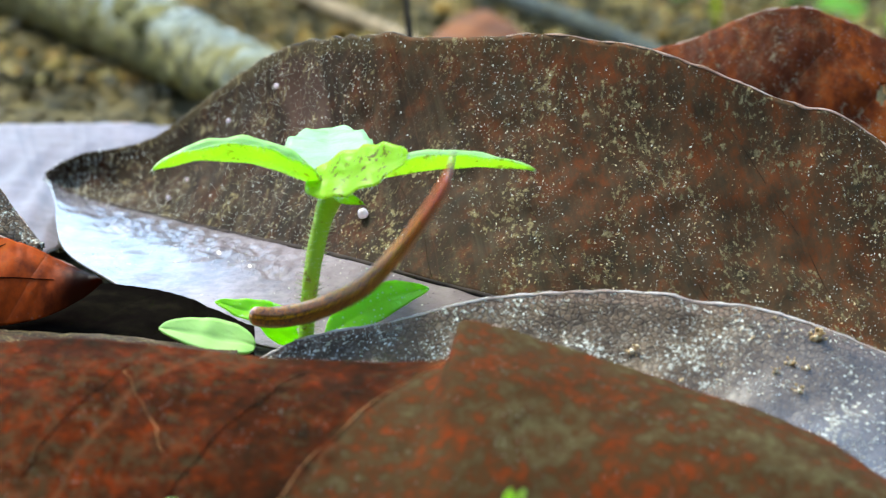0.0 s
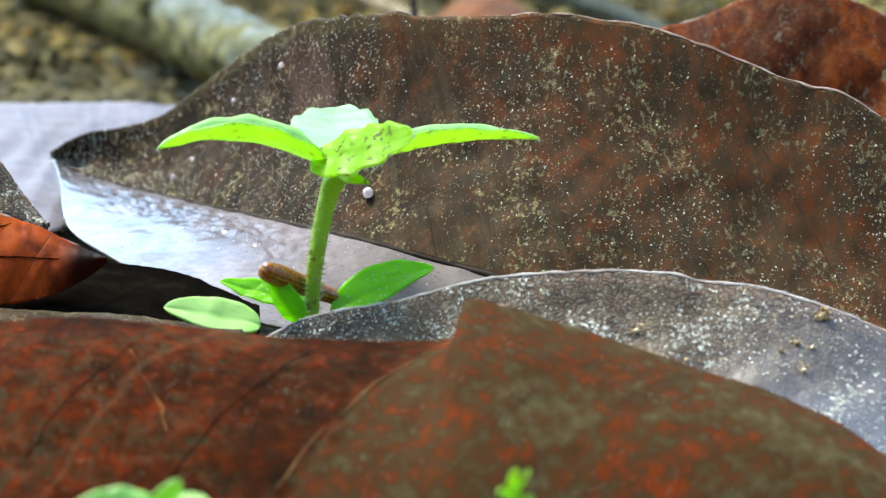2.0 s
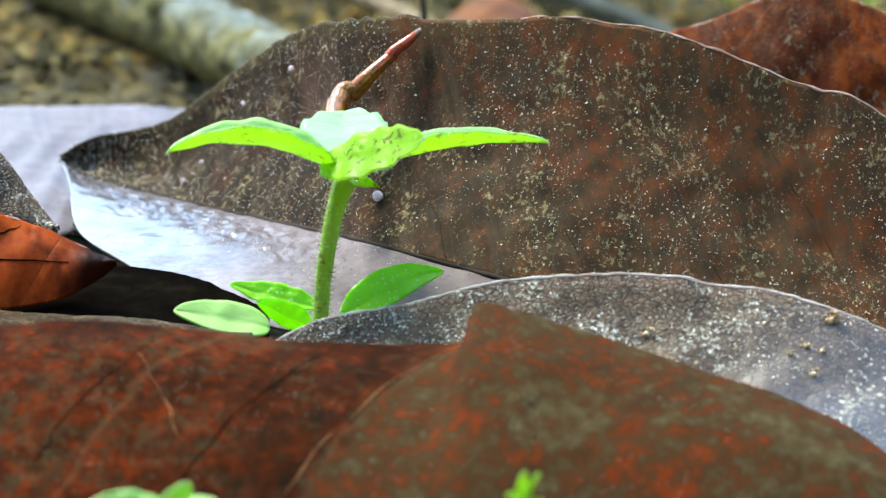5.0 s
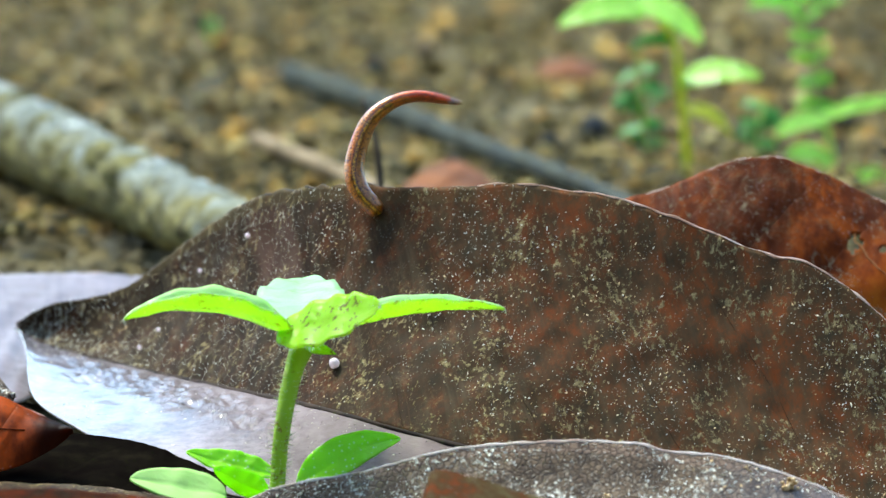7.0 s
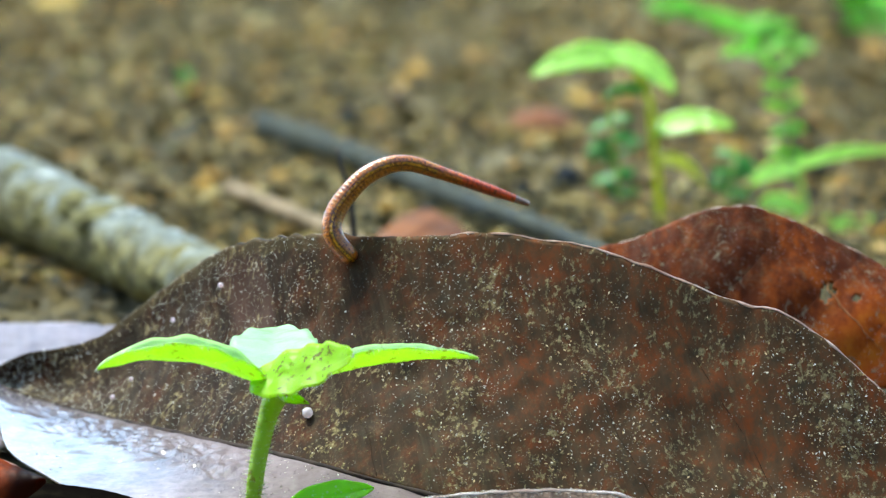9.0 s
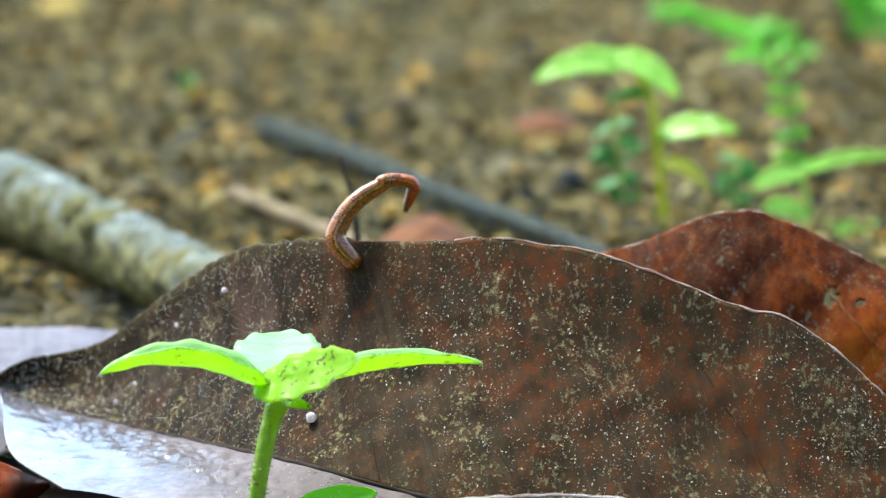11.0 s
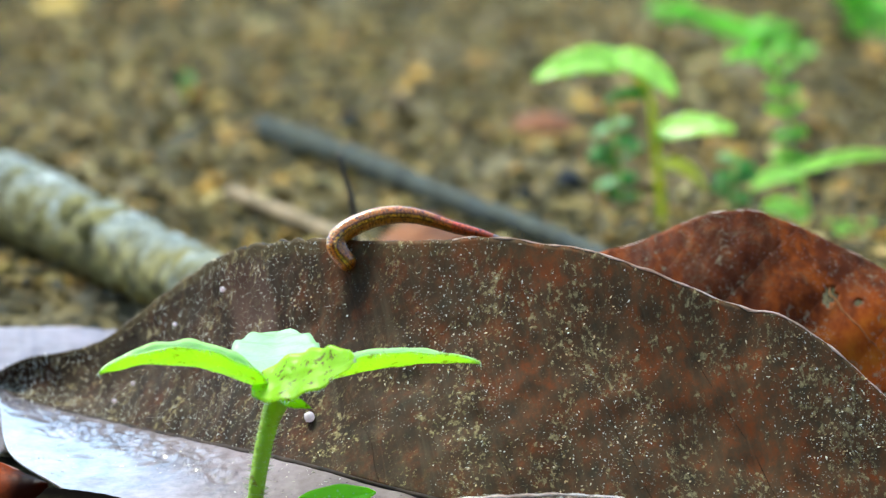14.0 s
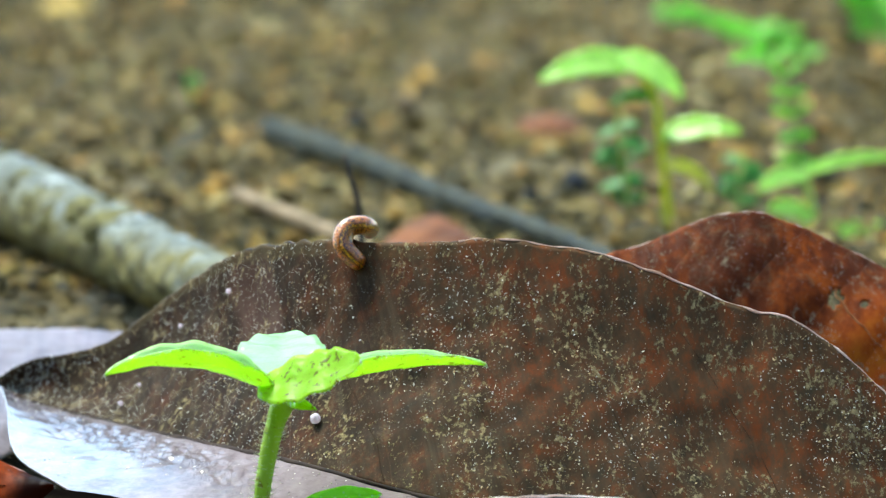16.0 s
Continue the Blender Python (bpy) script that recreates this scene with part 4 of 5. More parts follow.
leech_pieces = build_leech()


# ---- things behind ----
def stick(name, label, points, radii, material, rough=0.4, count=50, end_material=None):
    """A fallen stick: its bark, and a splintered end at either tip."""
    whole = thing(name, label, "stick", points[-1])
    part("bark", tube_mesh(points, radii, count, 14, rough, 0.12), material, whole).location = -whole.location
    for near, nxt, r in ((points[0], points[1], radii[0]), (points[-1], points[-2], radii[-1])):
        p, d = Vector(near), (Vector(near) - Vector(nxt)).normalized()
        bm = tube_mesh([p - d * r, p + d * r * 0.3, p + d * r * 0.9], (r * 0.92, r * 0.75, r * 0.3), 8, 10, r * 0.35, 0.9)
        part("broken_end", bm, end_material or PALE_STICK, whole, "splintered paler wood").location = -whole.location
    return whole


def fallen_branch():
    path = [(-135, 530, 10.5), (-90, 398, 10.0), (-62, 312, 8.8), (-44, 258, 7.6), (-30, 220, 6.2), (-14, 186, 4.0)]
    sizes = (12.0, 10.8, 9.3, 8.2, 7.4, 6.2)
    branch = thing("fallen_branch", "thick mossy grey fallen branch on the ground", "branch", path[2])
    o = -branch.location
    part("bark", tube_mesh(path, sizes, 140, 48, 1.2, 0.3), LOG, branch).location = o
    rng = random.Random(6)
    line = spline(path, 40)
    for name, material, label, places in (("lichen_patch", LICHEN, "whitish lichen patch", (9, 13, 17, 21, 25, 28, 30)), ("moss_patch", MOSS, "olive moss cushion", (5, 7, 9, 11, 13, 15, 17, 19, 21, 23, 25, 27))):
        for i in places:
            bm = bmesh.new()
            k = i / 40 * 5
            lift = sizes[int(k)] + (sizes[int(k) + 1] - sizes[int(k)]) * (k - int(k)) - 0.75
            moss = name == "moss_patch"
            a = rng.uniform(0.5, 1.35) if moss else rng.uniform(-0.2, 0.6)
            wide = rng.uniform(4.0, 7.0) if moss else rng.uniform(2.0, 3.6)
            for v in bmesh.ops.create_icosphere(bm, subdivisions=3, radius=1.0)["verts"]:
                d = v.co.copy()
                bump = 1 + 0.45 * noise.noise(d * 2.2 + Vector((i, 0, 0))) + 0.2 * noise.noise(d * 6 + Vector((i, 0, 0)))
                q = Vector((d.x * wide, d.y * wide * 0.7, d.z * (2.0 if moss else 1.3))) * bump
                turned = Euler((a, 0, -0.4)).to_matrix() @ (q + Vector((0, 0, lift)))
                v.co = (line[i] + turned) * MM
            part(name, bm, material, branch, label).location = o


fallen_branch()
stick("fallen_stick", "straight grey fallen stick on the soil", [(-34.5, 616, 6.4), (-10.1, 531.9, 5.8), (14.6, 423.6, 5.4), (37.4, 334.3, 5.1), (50.5, 253.3, 5)], (3.6, 3.1, 2.6, 2.2, 1.9), STICK, 0.7, 80, STICK)
stick("fallen_stick", "pale peeled stick half buried in litter", [(-38.4, 455.0, 4.0), (-16.2, 373, 4), (-1.1, 312.6, 3.8)], (1.7, 1.9, 1.5), PALE_STICK)
stick("twig", "thin dark upright twig", [(-9.2, 192.1, 36.1), (-7.8, 189.9, 31.7), (-6.5, 187.6, 26.9), (-5.5, 182.5, 13.3), (-4.9, 176.7, -4.5)], (0.4, 0.6, 0.7, 0.8, 0.9), TWIG, 0.15, 50, TWIG)


def far_plant(label, stem, radii, leaves, material=None, stalk=None):
    plant = thing("seedling", label, "plant", stem[0], "background seedlings")
    o = -plant.location
    part("stem", tube_mesh(stem, radii, 24, 8), stalk or STEM_GREEN, plant).location = o
    for base, mid, tip, width, side, *own in leaves:
        part("leaf", frond_mesh(base, mid, tip, width, side, 0.15, 0.6, 26, 11, ripple=0.35), own[0] if own else material or FAR_GREEN, plant, solid=0.25).location = o


far_plant("bright green seedling with drooping glossy leaves",
          [(64.1, 420.8, -1.6), (63.1, 422.6, 10.1), (62.1, 424.3, 20.5), (60.8, 425.7, 29.7), (56.8, 426.6, 35.5)], (1.1, 1.0, 0.9, 0.8),
          [((56.8, 426.7, 36.2), (46.1, 424.3, 39.9), (33.5, 419.2, 33.4), 4.4, (0.1, 0.8, 0.6)),
           ((51.5, 427.1, 38.8), (60.6, 423.7, 38), (66.6, 416.8, 29.5), 3.8, (0.5, 0.6, 0.5)),
           ((62.1, 424.2, 19.9), (69.7, 421.3, 24.1), (80.6, 417.4, 21.8), 3.7, (0, 0.8, 0.6)),
           ((63.1, 423, 12.7), (68.7, 423.4, 15.3), (74.2, 418.8, 7.5), 2.2, (0, 0.8, 0.6), YELLOWING),
           ((60.8, 425.7, 29), (54.5, 424, 31.5), (50, 420, 27.5), 1.8, (0.2, 0.8, 0.5), DARK_FERN)], None, YELLOWING)
far_plant("low green seedling with long narrow leaves",
          [(99, 420.3, -4.2), (98, 425.1, 3.3), (97, 429.6, 9.5)], (1.0, 0.9, 0.8),
          [((97, 429.7, 10.1), (91.4, 426.5, 12.4), (84.5, 418.7, 7.8), 2.7, (0, 0.8, 0.6)),
           ((94.4, 429.7, 10.1), (105.4, 434.1, 15.7), (121.8, 437.4, 14.1), 1.9, (0, 0.7, 0.7)),
           ((99, 420.8, -1.6), (94.1, 425.3, 4.6), (86.8, 418, 3.3), 3.5, (0, 0.8, 0.6)),
           ((97.7, 420.8, -1.6), (107.3, 424.2, -2), (125.8, 424.4, -0.7), 2.2, (0, 0.7, 0.7))])


far_plant("small sprout with a mint-green leaf",
          [(-31, -113.8, -8.9), (-31.5, -116, -4), (-32.2, -118.5, -0.3)], (0.5, 0.45, 0.4),
          [((-31.2, -118.5, -0.6), (-34.8, -119, 2.0), (-40.7, -121.2, 0.8), 2.2, (0, 0.7, 0.7)),
           ((-31.5, -118.5, -0.6), (-29.9, -119.9, 2.7), (-28.9, -120.7, 4.3), 1.6, (0.8, 0, 0.6)),
           ((-31.2, -118.5, -0.6), (-27.5, -119, 1.9), (-25.4, -120.3, 0.4), 1.8, (0.3, 0.7, 0.6))], PALE_GREEN)
far_plant("tiny green sprout among dead leaves",
          [(7.8, -113.6, -7.7), (7.4, -115.8, -2.8), (7.1, -117.3, 0.7)], (0.4, 0.35, 0.3),
          [((7.1, -117.3, 0.7), (5.8, -118, 2.7), (5.4, -119.1, 2.3), 0.6, (0, 0.7, 0.7)),
           ((7.1, -117.3, 0.7), (7.7, -117.9, 3), (8.7, -118.7, 4.9), 0.7, (0.5, 0.5, 0.7)),
           ((7.1, -117.2, 1.3), (6.8, -117.9, 3.3), (7.3, -118.6, 5), 0.6, (0.8, 0.3, 0.3)),
           ((7.1, -117.3, 0.4), (8.6, -118.1, 1.8), (9.2, -119.2, 1.7), 0.6, (0, 0.7, 0.7))])


def fern(label, rachis, n, size, seed, green=None):
    plant = thing("fern", label, "fern", rachis[0], "background ferns")
    o = -plant.location
    rng = random.Random(seed)
    part("stalk", tube_mesh(rachis, (0.6, 0.5, 0.3), 24, 6), STEM_GREEN, plant).location = o
    path = spline(rachis, n + 2)
    for i, p in enumerate(path[1:-1]):
        for side in (-1, 1):
            tip = p + Vector((side * size * rng.uniform(0.7, 1.1), rng.uniform(-5, 5), rng.uniform(-3, 5)))
            part("leaflet", frond_mesh(p, p.lerp(tip, 0.5) + Vector((0, 0, 1.2)), tip, size * 0.3, (0.2, 0.8, 0.5), 0.1, 0.6, 10, 5), green or FERN_GREEN, plant, solid=0.2).location = o


fern("small dark green fern beside a seedling", [(55.6, 447.5, -1.7), (55, 451.4, 11.5), (53.7, 453.1, 19.5), (54.4, 454, 24.0)], 5, 6.5, 1, DARK_FERN)
fern("small green fern on bare soil", [(82.7, 447.5, -1.7), (83.1, 454.1, 5.8), (84.8, 459.4, 13.3)], 5, 5.5, 2, DARK_FERN)
fern("bright green arching fern", [(104.2, 540.3, -0.8), (105.3, 546.4, 13.5), (101.3, 554.4, 27.7), (89.7, 559.1, 32.6)], 7, 6.0, 3)
fern("bright green arching fern", [(157.6, 1013.6, -0.6), (134.9, 1020.3, 9.5), (116.5, 1028.5, 13.3), (99.6, 1029.6, 20.6)], 9, 11.5, 4)
fern("bright green arching fern", [(191.7, 1091.5, 1), (187.9, 1098.8, 13.7), (175.2, 1105.8, 24.4), (157.5, 1106.5, 28.8)], 9, 11.5, 6)
fern("tiny green sprout of fern on bare soil", [(-62.1, 734.1, 5.5), (-62.5, 734.9, 10.6), (-61.2, 735.6, 14.9)], 3, 3.0, 5, DARK_FERN)
simple_leaf("small rusty fallen leaf on the soil", [(-2.3, 327.4, 3.4), (6.1, 327.3, 2.8), (17, 335.7, 3.1)],
            [(-2.4, 355.7, 2.7), (3.8, 366.5, 6.3), (10.1, 366.6, 7.2), (17.4, 359.3, 3.6)], RUST, (6.1, 327.3, 2.8), 0.5, 12.0, 9.0, 0.4, False)

simple_leaf("small reddish leaf scrap on bare soil", [(36, 664, 1.5), (45, 662, 1.8), (55, 668, 1.5)], [(37, 684, 3.5), (46, 690, 5.5), (54, 683, 3.2)], RUST, (45, 662, 1.8), 0.5, 12.0, 9.0, 0.4, False, 12)
simple_leaf("yellowish leaf scrap on bare soil", [(-158, 1330, 2), (-148, 1328, 2), (-137, 1336, 2)], [(-157, 1352, 5), (-147, 1358, 8), (-139, 1350, 5)], STRAW, (-148, 1328, 2), 0.5, 12.0, 9.0, 0.4, False, 12)
for k, (at, size, material, label) in enumerate((((45, 493, 2.5), 3.4, SLATE, "dark slate-blue pebble on bare soil"), ((33, 465, 1.8), 2.6, SLATE, "dark slate-blue pebble on bare soil"), ((3.4, 751, 3.4), 3.6, PALE_STICK, "pale tan pebble on bare soil"), ((-12, 690, 2.2), 3.0, SLATE, "dark slate-blue pebble on bare soil"))):
    tagged(crumb(label, at, size, material, k + 40), category="pebble", group="pebbles on the soil").name = "pebble"


# ---- movement ----
crawl_rows = [[] for _ in range(SEGMENTS)]


def crawl(t, *points):
    """One pose of the leech: its curve from tail to head, in mm, shared out over its segments."""
    path = spline(points, SEGMENTS + 1)
    up = Vector((0.6, 0.0, 0.8))
    for i in range(SEGMENTS):
        tangent = (path[i + 1] - path[i]).normalized()
        flank = tangent.cross(Vector((0.0, -1.0, 0.0)))
        if flank.length > 0.5:
            up = flank
        up = (up - up.dot(tangent) * tangent).normalized()
        side = up.cross(tangent)
        m = Matrix((tangent, side, up)).transposed().to_4x4()
        m.translation = (path[i] + path[i + 1]) / 2 * MM
        crawl_rows[i].append((t, m))


def crawl_all():
    crawl(0, (-25.1, -6.4, 4.3), (-22.2, -5.6, 4), (-17, -4.5, 4.9), (-10.9, -3.2, 7.6), (-6.4, -1.7, 11.9), (-2.6, -0.1, 16.7), (0.1, 1.4, 20.7), (1.3, 2.8, 23.7))
    crawl(0.1, (-24.9, -5.4, 3.9), (-23, -4.6, 2.8), (-19.9, -3.8, 1.2), (-14, -3.2, -1.3), (-7.9, -2.4, -2.6), (-1.9, -1.2, -1.3))
    crawl(0.2, (-24.9, -5.4, 3.8), (-23.1, -4.6, 2.7), (-19.9, -3.8, 1.1), (-14, -3.2, -1), (-6.4, -2.3, -1.9), (1.2, -0.8, 0.9))
    crawl(0.3, (-24.9, -6.5, 3.8), (-22.3, -6.3, 2.6), (-18.5, -6.1, 1.6), (-11, -5.9, 1.1), (-3.2, -5, 4.2), (2.7, -4.3, 6.9), (7.7, -3.3, 10.6))
    crawl(0.4, (-25.1, -6.5, 3.7), (-22.7, -6.2, 2.7), (-19.7, -6, 1.3), (-14, -5.9, -0.6), (-8, -5.5, -0.7), (-1.9, -4.8, 1.5))
    crawl(0.5, (-24.9, -6.4, 3.9), (-21.6, -5.8, 2.9), (-17, -5.1, 2.4), (-8.3, -3.9, 4.4), (-2.5, -2.3, 9.3), (1.2, -0.5, 15.7))
    crawl(0.6, (-25.5, -5.2, 5.1), (-22.4, -4.5, 3.4), (-17.5, -3.6, 2.9), (-9.5, -2.2, 5.2), (-4.1, -0.5, 9.4), (-3.4, 2.3, 8))
    crawl(0.7, (-25.7, -5.3, 4.9), (-22.5, -4.7, 3.1), (-18, -4, 2.5), (-10.8, -2.7, 5), (-4.9, -1.2, 8.9), (-3.2, 2.1, 6.8), (-2.7, 4.6, 3.5))
    crawl(0.8, (-25.4, -5.1, 6.1), (-22.5, -4.5, 4.3), (-17.5, -3.8, 3.5), (-10.2, -2.5, 6.6), (-5.5, -1.2, 8.9), (-3.5, 2.2, 7.1), (-2.6, 4.7, 3.6))
    crawl(0.9, (-25.2, -5.1, 6.1), (-22.6, -4.5, 4.6), (-17.2, -3.7, 3.9), (-9.2, -2.3, 7.7), (-5.5, -1.2, 9.5), (-2.9, 2.2, 7.1), (-2.2, 4.7, 3.6))
    crawl(1, (-24.9, -5, 6.4), (-22.6, -4.2, 5.4), (-19.2, -3.3, 4.7), (-14.1, -2.2, 5.3), (-10.9, -0.8, 7.6), (-10.3, 7.9, 4.7))
    crawl(1.2, (-24.7, -4.9, 7), (-21.9, -3.7, 5.7), (-18.2, -2.4, 5.1), (-14.4, -1, 5.1), (-11.7, 0.4, 5.2), (-10, 7.5, 2.6))
    crawl(1.4, (-24.9, -3.9, 7.2), (-22.1, -1.1, 5.8), (-19.3, 1.8, 4.6), (-14.2, 4.6, 3.1), (-11.6, 7.8, 4.3), (-9.9, 11.2, 6.7))
    crawl(1.5, (-24.6, -3.9, 7.3), (-22.1, -1, 6.1), (-17.6, 1.8, 4.8), (-13.5, 4.6, 3.1), (-11.2, 7.9, 4.6), (-7.8, 12.6, 9))
    crawl(1.7, (-24.7, -3.9, 7.1), (-22.2, -0.3, 5.6), (-19.1, 3.2, 4), (-14.1, 6.7, 1.9), (-11.8, 10.2, 0))
    crawl(2, (-24.3, -3.9, 7.1), (-22, -0.3, 5.6), (-19, 3.1, 3.7), (-13.9, 6.5, 1.1), (-11.9, 10, -0.7))
    crawl(2.1, (-23.2, -3.9, 7.3), (-20.9, -0.3, 5.7), (-17.3, 3.1, 3.5), (-13.7, 6.6, 1.4), (-11.6, 10.1, -0.7))
    crawl(2.2, (-22.2, 0, 6.3), (-18.9, 3.7, 4.2), (-15.1, 7.5, 2.1), (-11.7, 11.1, -0.7))
    crawl(2.3, (-18.3, 5.8, 4.6), (-16, 8, 3.5), (-13.7, 10.2, 2.6), (-11.6, 12.2, 0.1))
    crawl(2.4, (-16.9, 12, 0.4), (-15, 12, 2.6), (-12.9, 12.2, 6.0), (-12.1, 13, 6.6), (-12.5, 14.6, 4), (-13.6, 15.2, 0))
    crawl(2.5, (-14, 12, -1), (-13.3, 12.3, 4), (-12.4, 12.6, 8), (-11.4, 13.2, 9.2), (-10.9, 14.4, 7), (-11.3, 15.2, 2), (-12, 15.2, -1))
    crawl(2.6, (-13.1, 12.2, -0.2), (-12.5, 12.5, 3.7), (-11.9, 13, 8.4), (-10.9, 13.4, 12.6), (-10.2, 13.7, 16.1))
    crawl(2.7, (-12.9, 11.3, 1), (-12.4, 11.9, 4.5), (-12, 12.4, 7.6), (-11.6, 13, 11.8), (-11.4, 13.6, 15.3), (-11.4, 16.8, 13.2), (-11.7, 16.8, 10))
    crawl(2.8, (-13.8, 11.4, 1.7), (-13.5, 11.9, 4.8), (-13.1, 12.4, 7.8), (-12.2, 13, 11.7), (-11.8, 13.5, 14.8), (-11.9, 16.7, 12.3), (-12.5, 16.4, 7.6))
    crawl(2.9, (-13.6, 11.5, 2), (-13.5, 11.9, 4.7), (-13.5, 12.3, 7.3), (-13.3, 12.8, 10.4), (-13.1, 13.2, 13), (-13.2, 16.3, 10.3), (-13.5, 16, 5.2))
    crawl(3, (-13.7, 11.5, 1.9), (-13.7, 11.9, 4.6), (-13.7, 12.3, 7.2), (-13.7, 12.8, 10.3), (-13.6, 13.1, 12.5), (-13.7, 16.3, 9.8), (-13.8, 16, 5))
    crawl(3.2, (-14.2, 11.4, 1.7), (-14.1, 11.9, 4.8), (-13.8, 12.4, 7.8), (-13.4, 13, 11.7), (-12.8, 13.5, 14.7), (-13, 16.6, 11.9), (-13.7, 16.4, 7.6))
    crawl(3.7, (-14.3, 12.3, 0.5), (-13, 17, 6.4), (-11.6, 24.2, 13.3), (-10.5, 32.2, 21), (-9.4, 39.4, 28.2))
    crawl(4.2, (-14, 14.8, 2.1), (-13.2, 22, 9.3), (-13, 30.1, 16.9), (-11.9, 36.5, 24.2), (-8.7, 42, 30), (-6.1, 44.8, 33.3))
    crawl(4.7, (-16.7, 28.2, 14.5), (-16.8, 33.6, 20.2), (-14.9, 39.1, 26), (-11.3, 42, 29.7), (-6, 45.5, 33))
    crawl(5.3, (-17.9, 45.3, 23.8), (-17.4, 50.2, 26.2), (-15.8, 51.4, 28.3), (-11.3, 52.5, 29.2), (-7.5, 53.8, 32.1), (-5.8, 55.1, 34.3))
    crawl(5.4, (-13.9, 48.8, 22.5), (-16.5, 50, 25.4), (-18.8, 51.3, 29.4), (-17.8, 52.6, 33), (-14.9, 53.5, 33.9), (-10.9, 53.9, 31.6), (-6.4, 54.9, 33.1))
    crawl(5.5, (-10.4, 49.5, 27.4), (-14.8, 50.3, 30.4), (-17.5, 51.2, 34), (-17.3, 52.1, 36.8), (-15.4, 53, 38), (-12.8, 53.6, 36.5), (-10.5, 54, 33.5), (-7.8, 54.5, 32.4), (-5.7, 55.4, 34.2))
    crawl(5.6, (-6.3, 50.3, 32.3), (-9.8, 50.9, 31.7), (-13.1, 51.6, 32.2), (-16.2, 52.6, 34.9), (-15.4, 53.8, 38.1), (-12.7, 54.4, 38), (-9.3, 54.4, 34.2), (-5.7, 55.3, 35.4))
    crawl(5.8, (-5.1, 50.6, 34.1), (-8.5, 51.2, 33.1), (-12.6, 51.8, 32.3), (-15.4, 52.9, 34.7), (-13.7, 54.1, 37.7), (-10, 54.7, 36.6), (-5.1, 55.3, 35.8))
    crawl(5.9, (-4.8, 50.4, 32.6), (-8, 50.9, 31.6), (-12.2, 51.7, 31.4), (-15.3, 52.9, 34.4), (-13.3, 54.2, 37.9), (-9.4, 54.6, 36.2), (-5.6, 55.2, 34.8))
    crawl(6, (-5.5, 50.3, 32.5), (-9.2, 51, 31.9), (-13.4, 51.8, 32.4), (-15.9, 53.1, 35.6), (-13.3, 54.3, 39), (-9.3, 54.8, 37.2), (-5.9, 55.2, 34.8))
    crawl(6.1, (-5.5, 50.3, 32.3), (-9.2, 51, 32.8), (-12.9, 51.9, 34.3), (-16, 53.1, 38.2), (-14.6, 54.2, 41.1), (-12.1, 55, 41.9), (-9.4, 55.4, 40.3), (-7.6, 55.5, 37.2))
    crawl(6.2, (-5.1, 50.3, 32.2), (-9.9, 51.2, 34), (-14.1, 52.4, 37.5), (-15.4, 53.7, 41.5), (-14.1, 54.7, 44.3), (-11.5, 55.5, 45.3), (-8.3, 56.1, 44.6), (-5.7, 56.7, 44.3))
    crawl(6.3, (-5.8, 50.3, 32.4), (-9, 51.4, 34.5), (-11.8, 52.5, 37.1), (-12.8, 54, 41.5), (-10.7, 55.4, 45.9), (-6.6, 56.3, 46.7), (-0.8, 56.9, 46))
    crawl(6.4, (-5.8, 50.3, 32.1), (-9, 51.5, 35.3), (-10.7, 53, 40), (-9.4, 54.3, 43.7), (-6.5, 55.4, 45.9), (-2.8, 56.1, 45.5), (3.3, 56.4, 42.6))
    crawl(6.5, (-5.2, 50.3, 32.6), (-8.1, 51.4, 36.1), (-9.7, 52.6, 39.8), (-9.1, 53.8, 43.9), (-7.3, 54.8, 46.5), (-4, 55.6, 47.7), (-0.3, 56.2, 47.4), (3.4, 56.8, 46.3))
    crawl(6.6, (-5.9, 50.3, 32.5), (-8.6, 51.5, 35.2), (-9.7, 52.7, 38.2), (-8.8, 54.3, 43.2), (-5.2, 55.7, 47.7), (0.1, 56.7, 49.2), (7.8, 57.5, 49.8))
    crawl(6.7, (-6, 50.2, 31.8), (-8.7, 51.4, 34.5), (-9.3, 52.7, 38), (-8.3, 54.1, 42.4), (-4.6, 55.4, 46), (0.8, 56.1, 45.5), (9.9, 56, 40.3))
    crawl(6.8, (-5.4, 50.3, 32.6), (-8.3, 51.5, 35.2), (-9, 52.7, 38.2), (-7.5, 54.1, 42.4), (-3.1, 55.3, 45.1), (3, 55.7, 42.7), (10.9, 55.3, 35.8))
    crawl(6.9, (-5.9, 50.4, 32.8), (-8.2, 51.5, 35), (-8.8, 52.7, 38), (-7.4, 54.2, 42.7), (-3.6, 55.5, 46.3), (2.4, 56.2, 45.8), (13.5, 56.5, 43.6))
    crawl(7, (-5.6, 50.3, 32.4), (-8.1, 51.5, 35.2), (-8.7, 52.9, 39), (-6.8, 54.5, 44.5), (-3.5, 55.7, 47.4), (0.6, 56.6, 48.4), (6, 57.2, 47.5))
    crawl(7.1, (-6.1, 50.3, 32.6), (-8.6, 51.5, 35.4), (-8.9, 52.8, 38.4), (-7.6, 54.3, 43.4), (-4.6, 55.6, 47), (-3, 60.8, 45.1), (-3.6, 66.4, 42.1))
    crawl(7.2, (-5.8, 50.4, 32.9), (-8.6, 51.6, 35.7), (-9.2, 52.7, 38.3), (-8.2, 54.2, 43.1), (-5.5, 55.5, 46.6), (-5.7, 62.7, 44.4), (-6.4, 68.5, 42.2))
